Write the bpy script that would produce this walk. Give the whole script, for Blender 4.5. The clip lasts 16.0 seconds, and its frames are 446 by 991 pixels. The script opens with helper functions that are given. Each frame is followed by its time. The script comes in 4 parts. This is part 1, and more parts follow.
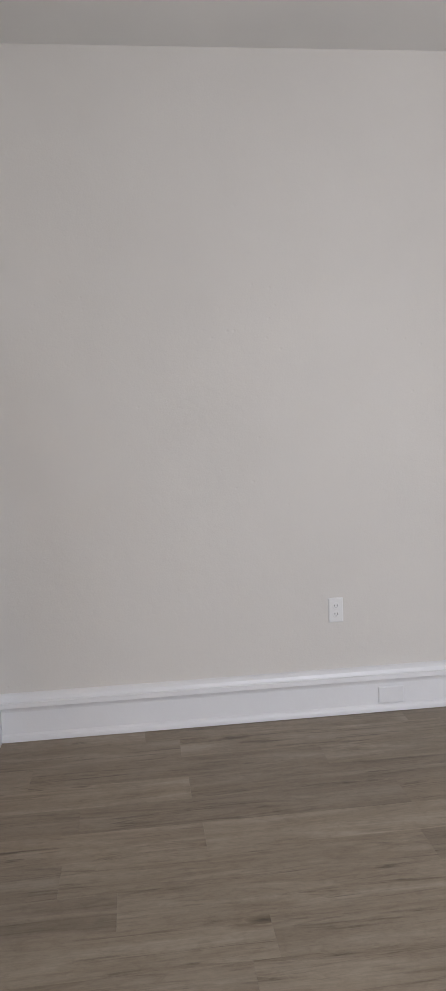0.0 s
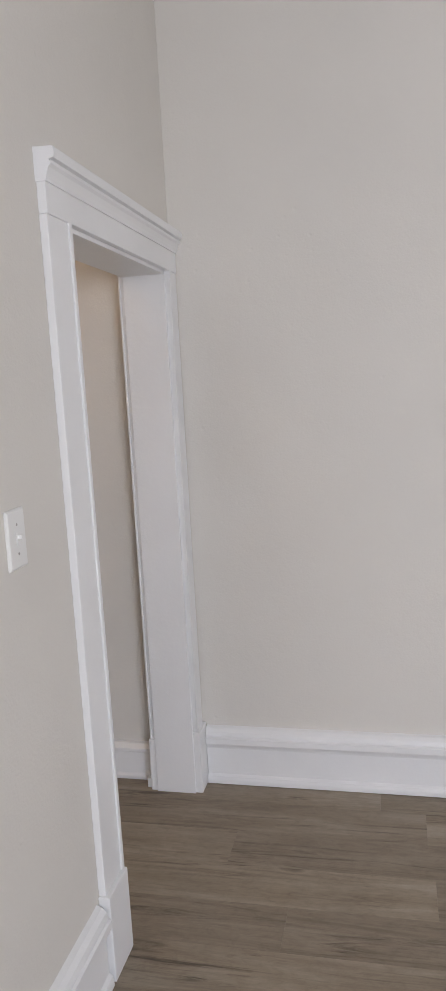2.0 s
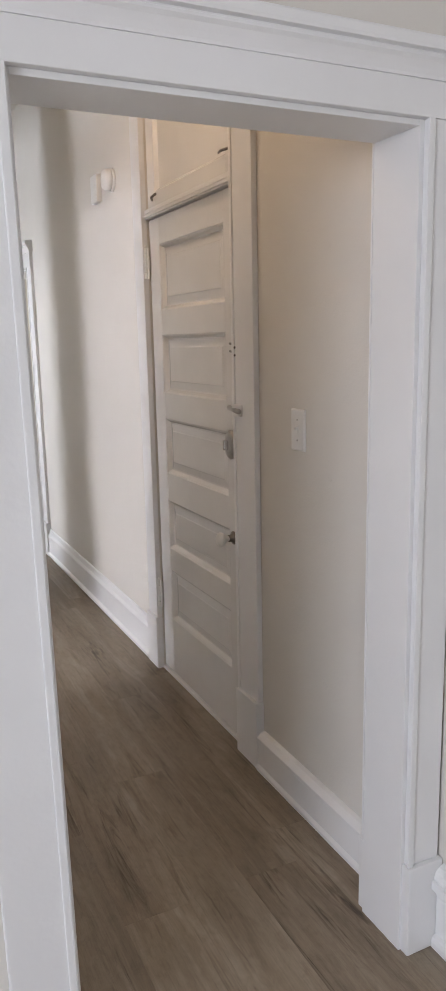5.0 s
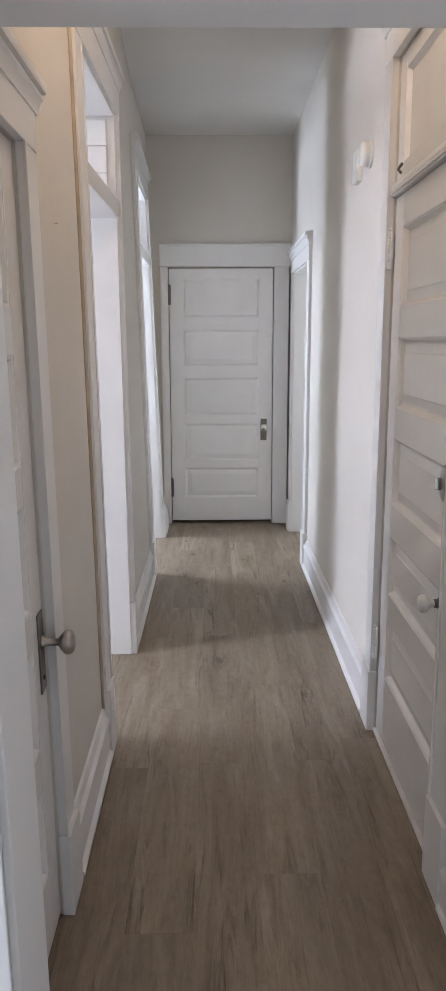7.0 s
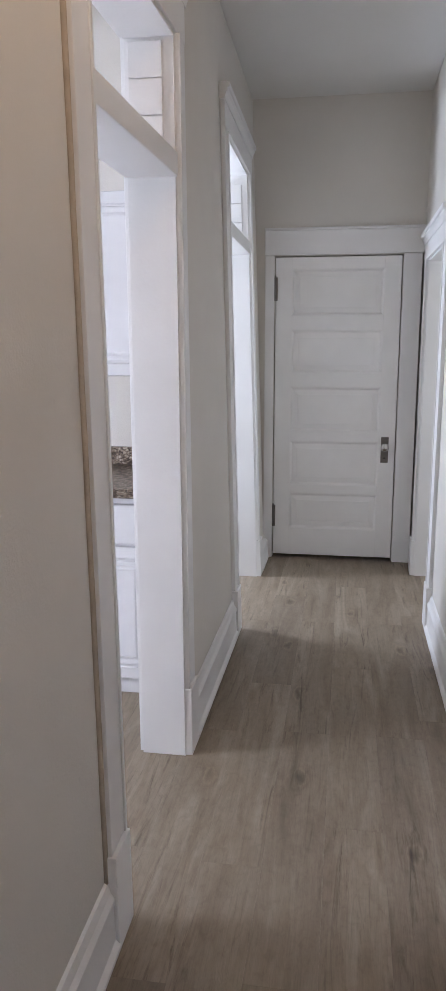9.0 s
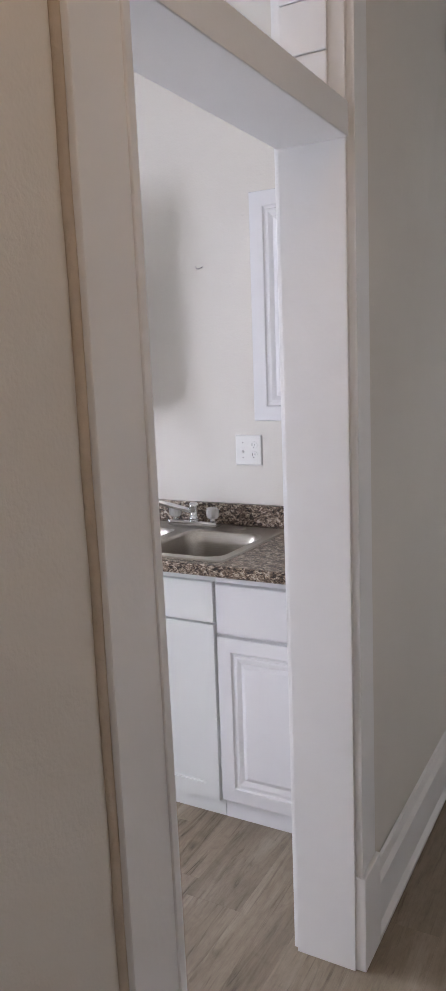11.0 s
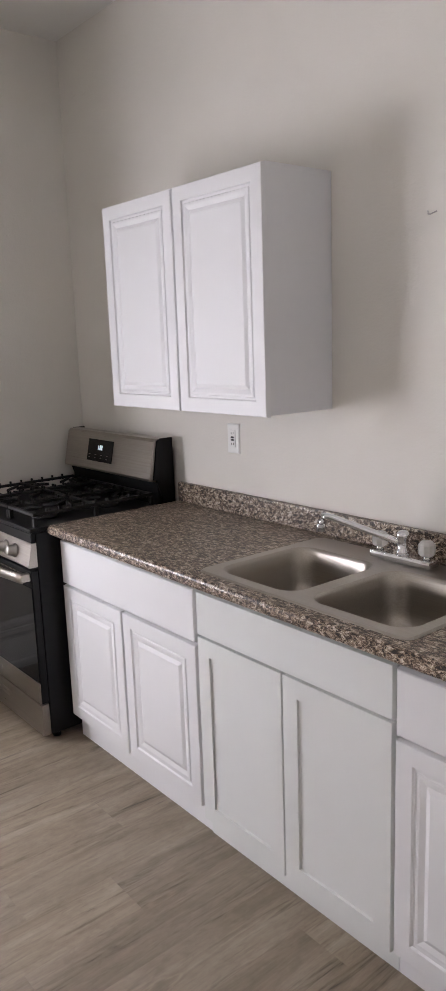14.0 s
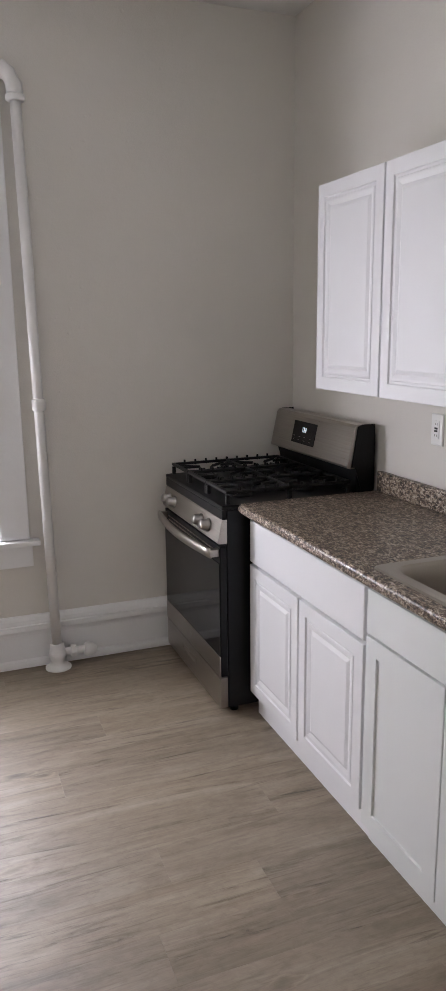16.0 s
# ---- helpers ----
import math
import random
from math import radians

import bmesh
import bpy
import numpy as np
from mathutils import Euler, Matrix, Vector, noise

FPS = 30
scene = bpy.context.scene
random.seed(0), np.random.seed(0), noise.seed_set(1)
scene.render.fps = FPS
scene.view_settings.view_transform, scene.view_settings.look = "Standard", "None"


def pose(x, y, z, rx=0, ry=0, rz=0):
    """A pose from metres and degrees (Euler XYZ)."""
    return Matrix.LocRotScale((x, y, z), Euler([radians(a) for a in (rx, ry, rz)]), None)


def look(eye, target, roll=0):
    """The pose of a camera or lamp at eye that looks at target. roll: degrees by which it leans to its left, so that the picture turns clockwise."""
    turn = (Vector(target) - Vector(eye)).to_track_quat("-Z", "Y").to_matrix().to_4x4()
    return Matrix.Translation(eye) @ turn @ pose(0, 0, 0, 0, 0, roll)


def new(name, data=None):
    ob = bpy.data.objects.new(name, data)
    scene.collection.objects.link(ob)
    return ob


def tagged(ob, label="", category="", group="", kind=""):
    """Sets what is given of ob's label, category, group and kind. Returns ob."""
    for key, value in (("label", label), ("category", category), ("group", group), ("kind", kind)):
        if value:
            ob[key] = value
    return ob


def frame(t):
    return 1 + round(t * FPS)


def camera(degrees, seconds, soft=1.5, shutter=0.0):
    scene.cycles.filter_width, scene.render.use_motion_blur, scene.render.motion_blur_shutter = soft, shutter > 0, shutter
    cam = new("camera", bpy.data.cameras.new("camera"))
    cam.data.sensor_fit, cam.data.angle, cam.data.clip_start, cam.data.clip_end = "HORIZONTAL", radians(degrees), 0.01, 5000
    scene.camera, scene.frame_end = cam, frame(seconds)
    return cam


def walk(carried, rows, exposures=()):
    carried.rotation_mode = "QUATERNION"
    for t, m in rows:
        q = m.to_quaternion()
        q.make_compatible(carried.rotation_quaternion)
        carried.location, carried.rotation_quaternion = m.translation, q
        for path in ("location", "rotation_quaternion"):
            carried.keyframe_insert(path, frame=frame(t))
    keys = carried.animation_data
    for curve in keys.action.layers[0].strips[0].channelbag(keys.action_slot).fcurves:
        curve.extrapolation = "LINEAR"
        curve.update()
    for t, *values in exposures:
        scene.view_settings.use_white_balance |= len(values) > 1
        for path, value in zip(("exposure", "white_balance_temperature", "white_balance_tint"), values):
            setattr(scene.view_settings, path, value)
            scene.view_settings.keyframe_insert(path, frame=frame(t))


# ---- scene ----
cam = camera(32.5, 16.0, 1.2)
PATH = [
    (0, (-2.424, -0.654, 1.466), (-0.45, -0.88, 1.243), -2.1),
    (0.5, (-2.219, -0.631, 1.474), (-0.235, -0.700, 1.234), -3.0),
    (1, (-2.014, -0.608, 1.483), (-0.044, -0.496, 1.157), -2.0),
    (1.5, (-1.864, -0.632, 1.504), (0.102, -0.421, 1.206), -1.9),
    (2, (-1.637, -0.718, 1.49), (0.293, -0.277, 1.206), -3.1),
    (2.5, (-1.407, -0.928, 1.493), (0.397, -0.117, 1.193), -0.8),
    (3, (-1.126, -1.097, 1.477), (0.581, -0.108, 1.146), -2.6),
    (3.2, (-1.0, -1.155, 1.471), (0.64, -0.058, 1.146), -1.8),
    (5.3, (-0.029, -1.252, 1.464), (0.66, 0.587, 1.081), -1.2),
    (5.5, (0.041, -1.188, 1.463), (0.628, 0.686, 1.086), -1.0),
    (6, (0.142, -1.112, 1.472), (0.555, 0.799, 1.05), -2.2),
    (6.5, (0.279, -1.0, 1.486), (0.439, 0.96, 1.124), -0.7),
    (7, (0.401, -0.874, 1.491), (0.427, 1.086, 1.093), -0.2),
    (7.5, (0.458, -0.715, 1.485), (0.459, 1.247, 1.093), -0.6),
    (8, (0.481, -0.439, 1.491), (0.386, 1.519, 1.092), -0.3),
    (10.3, (0.611, 0.645, 1.496), (-0.042, 2.501, 1.137), -1.9),
    (10.5, (0.603, 0.724, 1.492), (-0.123, 2.553, 1.136), -2.3),
    (11, (0.578, 0.946, 1.515), (-0.372, 2.679, 1.204), -2.0),
    (11.5, (0.555, 1.149, 1.55), (-0.571, 2.764, 1.201), -1.4),
    (12, (0.512, 1.318, 1.549), (-0.671, 2.882, 1.154), -1.1),
    (12.5, (0.446, 1.467, 1.562), (-0.808, 2.973, 1.165), -0.7),
    (13, (0.43, 1.537, 1.575), (-0.861, 3.011, 1.175), -1.5),
    (13.5, (0.42, 1.637, 1.586), (-1.0, 2.989, 1.189), -1.7),
    (14, (0.419, 1.72, 1.595), (-1.106, 2.952, 1.2), -2.0),
    (14.5, (0.419, 1.779, 1.592), (-1.188, 2.895, 1.179), -1.9),
    (15, (0.429, 1.833, 1.596), (-1.259, 2.817, 1.166), -1.8),
    (15.5, (0.441, 1.873, 1.596), (-1.316, 2.728, 1.172), -1.9),
    (16, (0.453, 1.903, 1.599), (-1.371, 2.6, 1.168), -0.7),
]
walk(cam, [(t, look(eye, target, roll)) for t, eye, target, roll in PATH], [(0, 0.07, 6850, 19), (1, 0.22, 6850, 19), (3, 0.32, 6850, 19), (6, 0.54, 6500, 18), (8, 0.58, 6000, 19), (10.5, 0.09, 6350, 20), (11.5, 0.14, 6450, 20), (12.5, -0.2, 6750, 20), (14, -0.15, 6900, 21), (16, -0.31, 6800, 20)])

# ---- light ----
world = bpy.data.worlds.new("sky")
scene.world = world
world.use_nodes = True
wn = world.node_tree.nodes
sky = wn.new("ShaderNodeTexSky")
sky.sky_type = "NISHITA"
sky.sun_disc = False
sky.sun_elevation, sky.sun_rotation = radians(48), radians(40)
wn["Background"].inputs["Strength"].default_value = 0.12
world.node_tree.links.new(sky.outputs[0], wn["Background"].inputs["Color"])

sun = new("sun", bpy.data.lights.new("sun", "SUN"))
sun.data.energy, sun.data.angle, sun.data.color = 2.5, radians(0.5), (1.0, 0.95, 0.88)
sun.matrix_world = look((8, 9, 13), (0, 0, 0))


def window_light(eye, target, width, height, watts, colour):
    """The sky's light in a window's opening."""
    lamp = new("window_light", bpy.data.lights.new("window_light", "AREA"))
    lamp.data.shape, lamp.data.size, lamp.data.size_y = "RECTANGLE", width, height
    lamp.data.energy, lamp.data.color = watts, colour
    lamp.matrix_world = look(eye, target)
    return lamp


window_light((-3.28, 1.66, 1.22), (0, 1.66, 1.22), 0.90, 1.12, 64, (0.84, 0.91, 1.0))
# windows out of view, added to light the room and both side rooms
window_light((-3.68, -2.4, 1.5), (0, -2.4, 0.6), 1.7, 1.6, 95, (0.79, 0.885, 1.0))
window_light((-2.1, 4.65, 1.6), (0, 4.65, 1.6), 0.6, 1.1, 62, (0.80, 0.90, 1.0))
window_light((2.75, 4.6, 1.6), (0, 4.6, 1.6), 0.8, 1.2, 14, (0.95, 1.0, 0.95))

bulb = new("bulb_light", bpy.data.lights.new("bulb_light", "POINT"))
bulb.data.energy, bulb.data.color, bulb.data.shadow_soft_size = 7.2, (1.0, 0.76, 0.52), 0.07
bulb.location = (0.52, 1.2, 2.83)

# ---- materials ----


def material(name, build):
    m = bpy.data.materials.new(name)
    m.use_nodes = True
    nt = m.node_tree
    build(nt, nt.nodes["Principled BSDF"])
    return m


def node(nt, kind, **values):
    n = nt.nodes.new(kind)
    for key, value in values.items():
        n.inputs[key.replace("_", " ")].default_value = value
    return n


def position(nt, scale=(1, 1, 1), shift=None):
    g = nt.nodes.new("ShaderNodeNewGeometry")
    m = nt.nodes.new("ShaderNodeMapping")
    m.inputs["Scale"].default_value = scale
    nt.links.new(g.outputs["Position"], m.inputs["Vector"])
    if shift:
        nt.links.new(shift, m.inputs["Location"])
    return m.outputs["Vector"]


def noise_of(nt, vector, scale, detail=4.0, rough=0.55, twist=0.0):
    n = node(nt, "ShaderNodeTexNoise", Scale=scale, Detail=detail, Roughness=rough, Distortion=twist)
    nt.links.new(vector, n.inputs["Vector"])
    return n.outputs["Fac"]


def ramp(nt, fac, stops):
    r = nt.nodes.new("ShaderNodeValToRGB")
    e = r.color_ramp.elements
    while len(e) < len(stops):
        e.new(0.5)
    for el, (at, col) in zip(e, stops):
        el.position, el.color = at, (*col, 1)
    nt.links.new(fac, r.inputs["Fac"])
    return r.outputs["Color"]


def mixed(nt, fac, a, b, mode="MIX"):
    m = nt.nodes.new("ShaderNodeMix")
    m.data_type, m.blend_type = "RGBA", mode
    for s, v in (("Factor", fac), ("A", a), ("B", b)):
        sock = [i for i in m.inputs if i.name == s and i.type == ("VALUE" if s == "Factor" else "RGBA")][0]
        if isinstance(v, (int, float)):
            sock.default_value = v
        elif isinstance(v, tuple):
            sock.default_value = (*v, 1)
        else:
            nt.links.new(v, sock)
    return [o for o in m.outputs if o.type == "RGBA"][0]


def bumped(nt, bsdf, fac, strength, distance):
    b = node(nt, "ShaderNodeBump", Strength=strength, Distance=distance)
    nt.links.new(fac, b.inputs["Height"])
    nt.links.new(b.outputs["Normal"], bsdf.inputs["Normal"])


def paint(name, colour, rough, vary=0.04, grain=220.0, bump=0.25, relief=0.0006, big=1.3, shine=0.5, pitted=False):
    """Painted plaster or wood: faint clouds, fine roller or brush grain."""
    def build(nt, bsdf):
        bsdf.inputs["Specular IOR Level"].default_value = shine
        v = position(nt)
        dark = tuple(c * (1 - 2 * vary) for c in colour)
        col = ramp(nt, noise_of(nt, v, big, 3), [(0.3, dark), (0.7, colour)])
        nt.links.new(col, bsdf.inputs["Base Color"])
        r = nt.nodes.new("ShaderNodeMapRange")
        r.inputs["To Min"].default_value, r.inputs["To Max"].default_value = rough * 0.85, min(1, rough * 1.15)
        nt.links.new(noise_of(nt, v, 9.0), r.inputs["Value"])
        nt.links.new(r.outputs[0], bsdf.inputs["Roughness"])
        a = nt.nodes.new("ShaderNodeMath")
        a.operation = "MULTIPLY_ADD"
        nt.links.new(noise_of(nt, v, 14.0, 3), a.inputs[0])
        a.inputs[1].default_value = 2.5
        nt.links.new(noise_of(nt, v, grain, 2), a.inputs[2])
        height = a.outputs[0]
        if pitted:
            spots = node(nt, "ShaderNodeTexVoronoi", Scale=16.0, Randomness=1.0)
            nt.links.new(v, spots.inputs["Vector"])
            pit = ramp(nt, spots.outputs["Distance"], [(0.05, (0, 0, 0)), (0.14, (1, 1, 1))])
            some = ramp(nt, noise_of(nt, v, 2.2, 2), [(0.5, (0, 0, 0)), (0.6, (1, 1, 1))])
            holes = mixed(nt, some, (1.0, 1.0, 1.0), pit)
            b = nt.nodes.new("ShaderNodeMath")
            b.operation = "MULTIPLY_ADD"
            nt.links.new(holes, b.inputs[0])
            b.inputs[1].default_value = 1.2
            nt.links.new(height, b.inputs[2])
            height = b.outputs[0]
        bumped(nt, bsdf, height, bump, relief)
    return material(name, build)


WALL = paint("greige_wall_paint", (0.69, 0.66, 0.607), 0.72, 0.03, 160.0, 0.4, 0.0018, 1.3, 0.5, True)
HALL_WALL = WALL
CEILING = paint("ceiling_paint", (0.78, 0.77, 0.74), 0.8, 0.03, 120.0, 0.3, 0.001)
TRIM = paint("white_trim_paint", (0.80, 0.80, 0.795), 0.34, 0.025, 90.0, 0.3, 0.0012, 3.0)
DOOR_PAINT = paint("white_door_paint", (0.84, 0.835, 0.82), 0.22, 0.03, 70.0, 0.2, 0.0010, 4.0)
CABINET = paint("white_cabinet_foil", (0.70, 0.70, 0.71), 0.5, 0.012, 300.0, 0.08, 0.0003, 1.3, 0.3)
SINK_BASE_WHITE = paint("white_shaker_foil", (0.66, 0.675, 0.665), 0.5, 0.012, 300.0, 0.08, 0.0003, 1.3, 0.3)
PLATE = paint("white_plastic", (0.78, 0.775, 0.75), 0.3, 0.02, 300.0, 0.05, 0.0002)
PIPE_PAINT = paint("white_pipe_paint", (0.78, 0.77, 0.75), 0.35, 0.04, 60.0, 0.5, 0.002, 6.0)
BLACK = paint("black_enamel", (0.005, 0.005, 0.006), 0.34, 0.1, 300.0, 0.05, 0.0002, 1.3, 0.22)
IRON = paint("cast_iron", (0.008, 0.008, 0.008), 0.5, 0.15, 260.0, 0.4, 0.0008, 1.3, 0.3)
# near-black: the shade in slots, keyholes and door gaps is put into the colour
SLOT = paint("dark_slot", (0.02, 0.02, 0.02), 0.8)
GREY_WOOD = paint("old_caulk", (0.56, 0.48, 0.385), 0.8, 0.12, 120.0, 0.6, 0.003, 12.0)


def plank_build(nt, bsdf):
    info = nt.nodes.new("ShaderNodeObjectInfo")
    mul = nt.nodes.new("ShaderNodeVectorMath")
    mul.operation = "SCALE"
    comb = nt.nodes.new("ShaderNodeCombineXYZ")
    for i in range(3):
        nt.links.new(info.outputs["Random"], comb.inputs[i])
    nt.links.new(comb.outputs[0], mul.inputs[0])
    mul.inputs["Scale"].default_value = 37.0
    shift = mul.outputs[0]
    broad = noise_of(nt, position(nt, (7, 0.8, 1), shift), 1.6, 6, 0.66, 0.9)
    fine = noise_of(nt, position(nt, (240, 9, 1), shift), 1.2, 4, 0.7)
    vein = noise_of(nt, position(nt, (17, 1.25, 1), shift), 1.7, 8, 0.70, 1.3)
    patch = noise_of(nt, position(nt, (3.0, 0.9, 1), shift), 1.2, 2, 0.5)
    col = ramp(nt, broad, [(0.26, (0.165, 0.126, 0.087)), (0.42, (0.224, 0.178, 0.130)), (0.56, (0.272, 0.222, 0.168)), (0.74, (0.345, 0.292, 0.230))])
    dark = ramp(nt, vein, [(0.32, (0.26, 0.22, 0.19)), (0.40, (0.76, 0.73, 0.70)), (0.47, (1.0, 1.0, 1.0)), (0.7, (1.10, 1.10, 1.10))])
    dark = mixed(nt, ramp(nt, patch, [(0.38, (0.25, 0.25, 0.25)), (0.55, (1.0, 1.0, 1.0))]), (1.0, 1.0, 1.0), dark)
    col = mixed(nt, 0.9, col, dark, "MULTIPLY")
    grain = ramp(nt, fine, [(0.32, (0.70, 0.68, 0.66)), (0.5, (1.0, 1.0, 1.0)), (0.68, (1.10, 1.10, 1.10))])
    col = mixed(nt, 0.38, col, grain, "MULTIPLY")
    mottle = ramp(nt, noise_of(nt, position(nt, (30, 16, 1), shift), 1.4, 5, 0.7, 0.6), [(0.34, (0.80, 0.78, 0.76)), (0.5, (1.0, 1.0, 1.0)), (0.66, (1.12, 1.12, 1.12))])
    col = mixed(nt, 0.6, col, mottle, "MULTIPLY")
    tone = ramp(nt, info.outputs["Random"], [(0.0, (0.86, 0.85, 0.84)), (0.35, (0.97, 0.955, 0.935)), (0.7, (1.03, 1.02, 1.0)), (1.0, (1.13, 1.13, 1.12))])
    col = mixed(nt, 1.0, col, tone, "MULTIPLY")
    wob = node(nt, "ShaderNodeTexNoise", Scale=9.0, Detail=3.0)
    nt.links.new(position(nt, (3, 1, 1), shift), wob.inputs["Vector"])
    bent = nt.nodes.new("ShaderNodeVectorMath")
    bent.operation = "MULTIPLY_ADD"
    nt.links.new(wob.outputs["Color"], bent.inputs[0])
    bent.inputs[1].default_value = (0.35, 0.35, 0.0)
    nt.links.new(position(nt, (6.5, 2.4, 1), shift), bent.inputs[2])
    knots = node(nt, "ShaderNodeTexVoronoi", Scale=0.85, Randomness=1.0)
    nt.links.new(bent.outputs[0], knots.inputs["Vector"])
    kn = ramp(nt, knots.outputs["Distance"], [(0.03, (0.30, 0.25, 0.20)), (0.09, (0.72, 0.68, 0.64)), (0.13, (1.06, 1.05, 1.03)), (0.17, (0.86, 0.84, 0.82)), (0.24, (1, 1, 1))])
    col = mixed(nt, 0.75, col, kn, "MULTIPLY")
    nt.links.new(col, bsdf.inputs["Base Color"])
    rr = nt.nodes.new("ShaderNodeMapRange")
    rr.inputs["To Min"].default_value, rr.inputs["To Max"].default_value = 0.40, 0.56
    nt.links.new(fine, rr.inputs["Value"])
    nt.links.new(rr.outputs[0], bsdf.inputs["Roughness"])
    bumped(nt, bsdf, fine, 0.25, 0.0008)


PLANK = material("grey_brown_vinyl_plank", plank_build)


def granite_build(nt, bsdf):
    v = position(nt)
    a = noise_of(nt, position(nt, (0.75, 1.35, 1.1)), 80.0, 6, 0.8, 0.8)
    b = noise_of(nt, position(nt, (1, 1.5, 1)), 26.0, 4, 0.6)
    c = noise_of(nt, v, 240.0, 3, 0.7)
    col = ramp(nt, a, [(0.43, (0.016, 0.012, 0.010)), (0.475, (0.10, 0.066, 0.046)), (0.52, (0.27, 0.20, 0.145)), (0.555, (0.42, 0.35, 0.28)), (0.60, (0.66, 0.60, 0.52))])
    blot = ramp(nt, b, [(0.35, (0.42, 0.35, 0.30)), (0.6, (1.0, 0.98, 0.95))])
    col = mixed(nt, 0.5, col, blot, "MULTIPLY")
    fleck = ramp(nt, c, [(0.34, (0.25, 0.23, 0.22)), (0.44, (1, 1, 1))])
    col = mixed(nt, 0.6, col, fleck, "MULTIPLY")
    nt.links.new(col, bsdf.inputs["Base Color"])
    bsdf.inputs["Roughness"].default_value = 0.36
    bsdf.inputs["Specular IOR Level"].default_value = 0.35
    bumped(nt, bsdf, a, 0.1, 0.0004)


GRANITE = material("speckled_brown_laminate", granite_build)


def metal(name, colour, rough, stretch=(4, 300, 300), bump=0.1):
    def build(nt, bsdf):
        bsdf.inputs["Metallic"].default_value = 1.0
        fac = noise_of(nt, position(nt, stretch), 1.0, 3)
        col = ramp(nt, fac, [(0.3, tuple(c * 0.85 for c in colour)), (0.7, colour)])
        nt.links.new(col, bsdf.inputs["Base Color"])
        rr = nt.nodes.new("ShaderNodeMapRange")
        rr.inputs["To Min"].default_value, rr.inputs["To Max"].default_value = rough * 0.8, rough * 1.2
        nt.links.new(fac, rr.inputs["Value"])
        nt.links.new(rr.outputs[0], bsdf.inputs["Roughness"])
        bumped(nt, bsdf, fac, bump, 0.0003)
    return material(name, build)


STEEL = metal("brushed_steel", (0.43, 0.395, 0.355), 0.3)
SINK_STEEL = metal("sink_steel", (0.43, 0.395, 0.35), 0.32, (6, 260, 260))
CHROME = metal("chrome", (0.8, 0.8, 0.8), 0.13, (30, 30, 30), 0.02)
DARK_METAL = metal("tarnished_metal", (0.20, 0.185, 0.17), 0.38, (60, 60, 60))
OLD_METAL = metal("worn_nickel", (0.46, 0.44, 0.42), 0.3, (60, 60, 60))


def glass_build(nt, bsdf):
    bsdf.inputs["Transmission Weight"].default_value = 1.0
    bsdf.inputs["Roughness"].default_value = 0.02
    bsdf.inputs["IOR"].default_value = 1.45
    bsdf.inputs["Base Color"].default_value = (0.97, 0.98, 0.98, 1)


GLASS = material("clear_glass", glass_build)


def oven_build(nt, bsdf):
    bsdf.inputs["Base Color"].default_value = (0.008, 0.008, 0.009, 1)
    bsdf.inputs["Specular IOR Level"].default_value = 0.3
    rr = nt.nodes.new("ShaderNodeMapRange")
    rr.inputs["To Min"].default_value, rr.inputs["To Max"].default_value = 0.05, 0.09
    nt.links.new(noise_of(nt, position(nt), 12.0), rr.inputs["Value"])
    nt.links.new(rr.outputs[0], bsdf.inputs["Roughness"])


OVEN_GLASS = material("black_oven_glass", oven_build)


def glow_build(nt, bsdf):
    bsdf.inputs["Base Color"].default_value = (0.6, 0.75, 0.8, 1)
    bsdf.inputs["Emission Color"].default_value = (0.7, 0.9, 1.0, 1)
    bsdf.inputs["Emission Strength"].default_value = 0.8


DISPLAY = material("clock_display", glow_build)

# ---- mesh helpers ----


def box(bm, x0, y0, z0, x1, y1, z1, bevel=0.0, only=None):
    """A box between two corners, its edges rounded by bevel; only: a test that picks the edges."""
    x0, x1 = sorted((x0, x1))
    y0, y1 = sorted((y0, y1))
    z0, z1 = sorted((z0, z1))
    vs = [bm.verts.new((x, y, z)) for z in (z0, z1) for x, y in ((x0, y0), (x1, y0), (x1, y1), (x0, y1))]
    fs = [bm.faces.new([vs[i] for i in f]) for f in ((3, 2, 1, 0), (4, 5, 6, 7), (0, 1, 5, 4), (1, 2, 6, 5), (2, 3, 7, 6), (3, 0, 4, 7))]
    if bevel:
        es = {e for f in fs for e in f.edges}
        if only:
            es = {e for e in es if only(e)}
        bmesh.ops.bevel(bm, geom=list(es), offset=min(bevel, 0.45 * min(x1 - x0, y1 - y0, z1 - z0)), segments=2, affect="EDGES", profile=0.6)
    return bm


def linked(name, bm, mat, smooth=False):
    me = bpy.data.meshes.new(name)
    bmesh.ops.recalc_face_normals(bm, faces=bm.faces)
    bm.to_mesh(me)
    bm.free()
    me.materials.append(mat)
    for p in me.polygons:
        p.use_smooth = smooth
    return new(name, me)


def part(name, bm, mat, parent=None, label="", smooth=False):
    ob = linked(name, bm, mat, smooth)
    if parent:
        ob.parent = parent
        ob.matrix_parent_inverse = parent.matrix_world.inverted()
    if label:
        ob["label"] = label
    return ob


def thing(name, at, label, category, group="", kind=""):
    ob = new(name)
    ob.empty_display_size = 0.1
    ob.location = at
    ob.matrix_world = Matrix.Translation(at)
    return tagged(ob, label, category, group, kind)


def slab(name, boxes, mat, label="", category="", kind="structure", bevel=0.0):
    bm = bmesh.new()
    for b in boxes:
        box(bm, *b, bevel)
    return tagged(linked(name, bm, mat), label, category, "", kind)


def on_wall(axis, face, out):
    """Places on a wall: a along it, d out of it, z up."""
    if axis == "y":
        return lambda a, d, z: (face + out * d, a, z)
    return lambda a, d, z: (a, face + out * d, z)


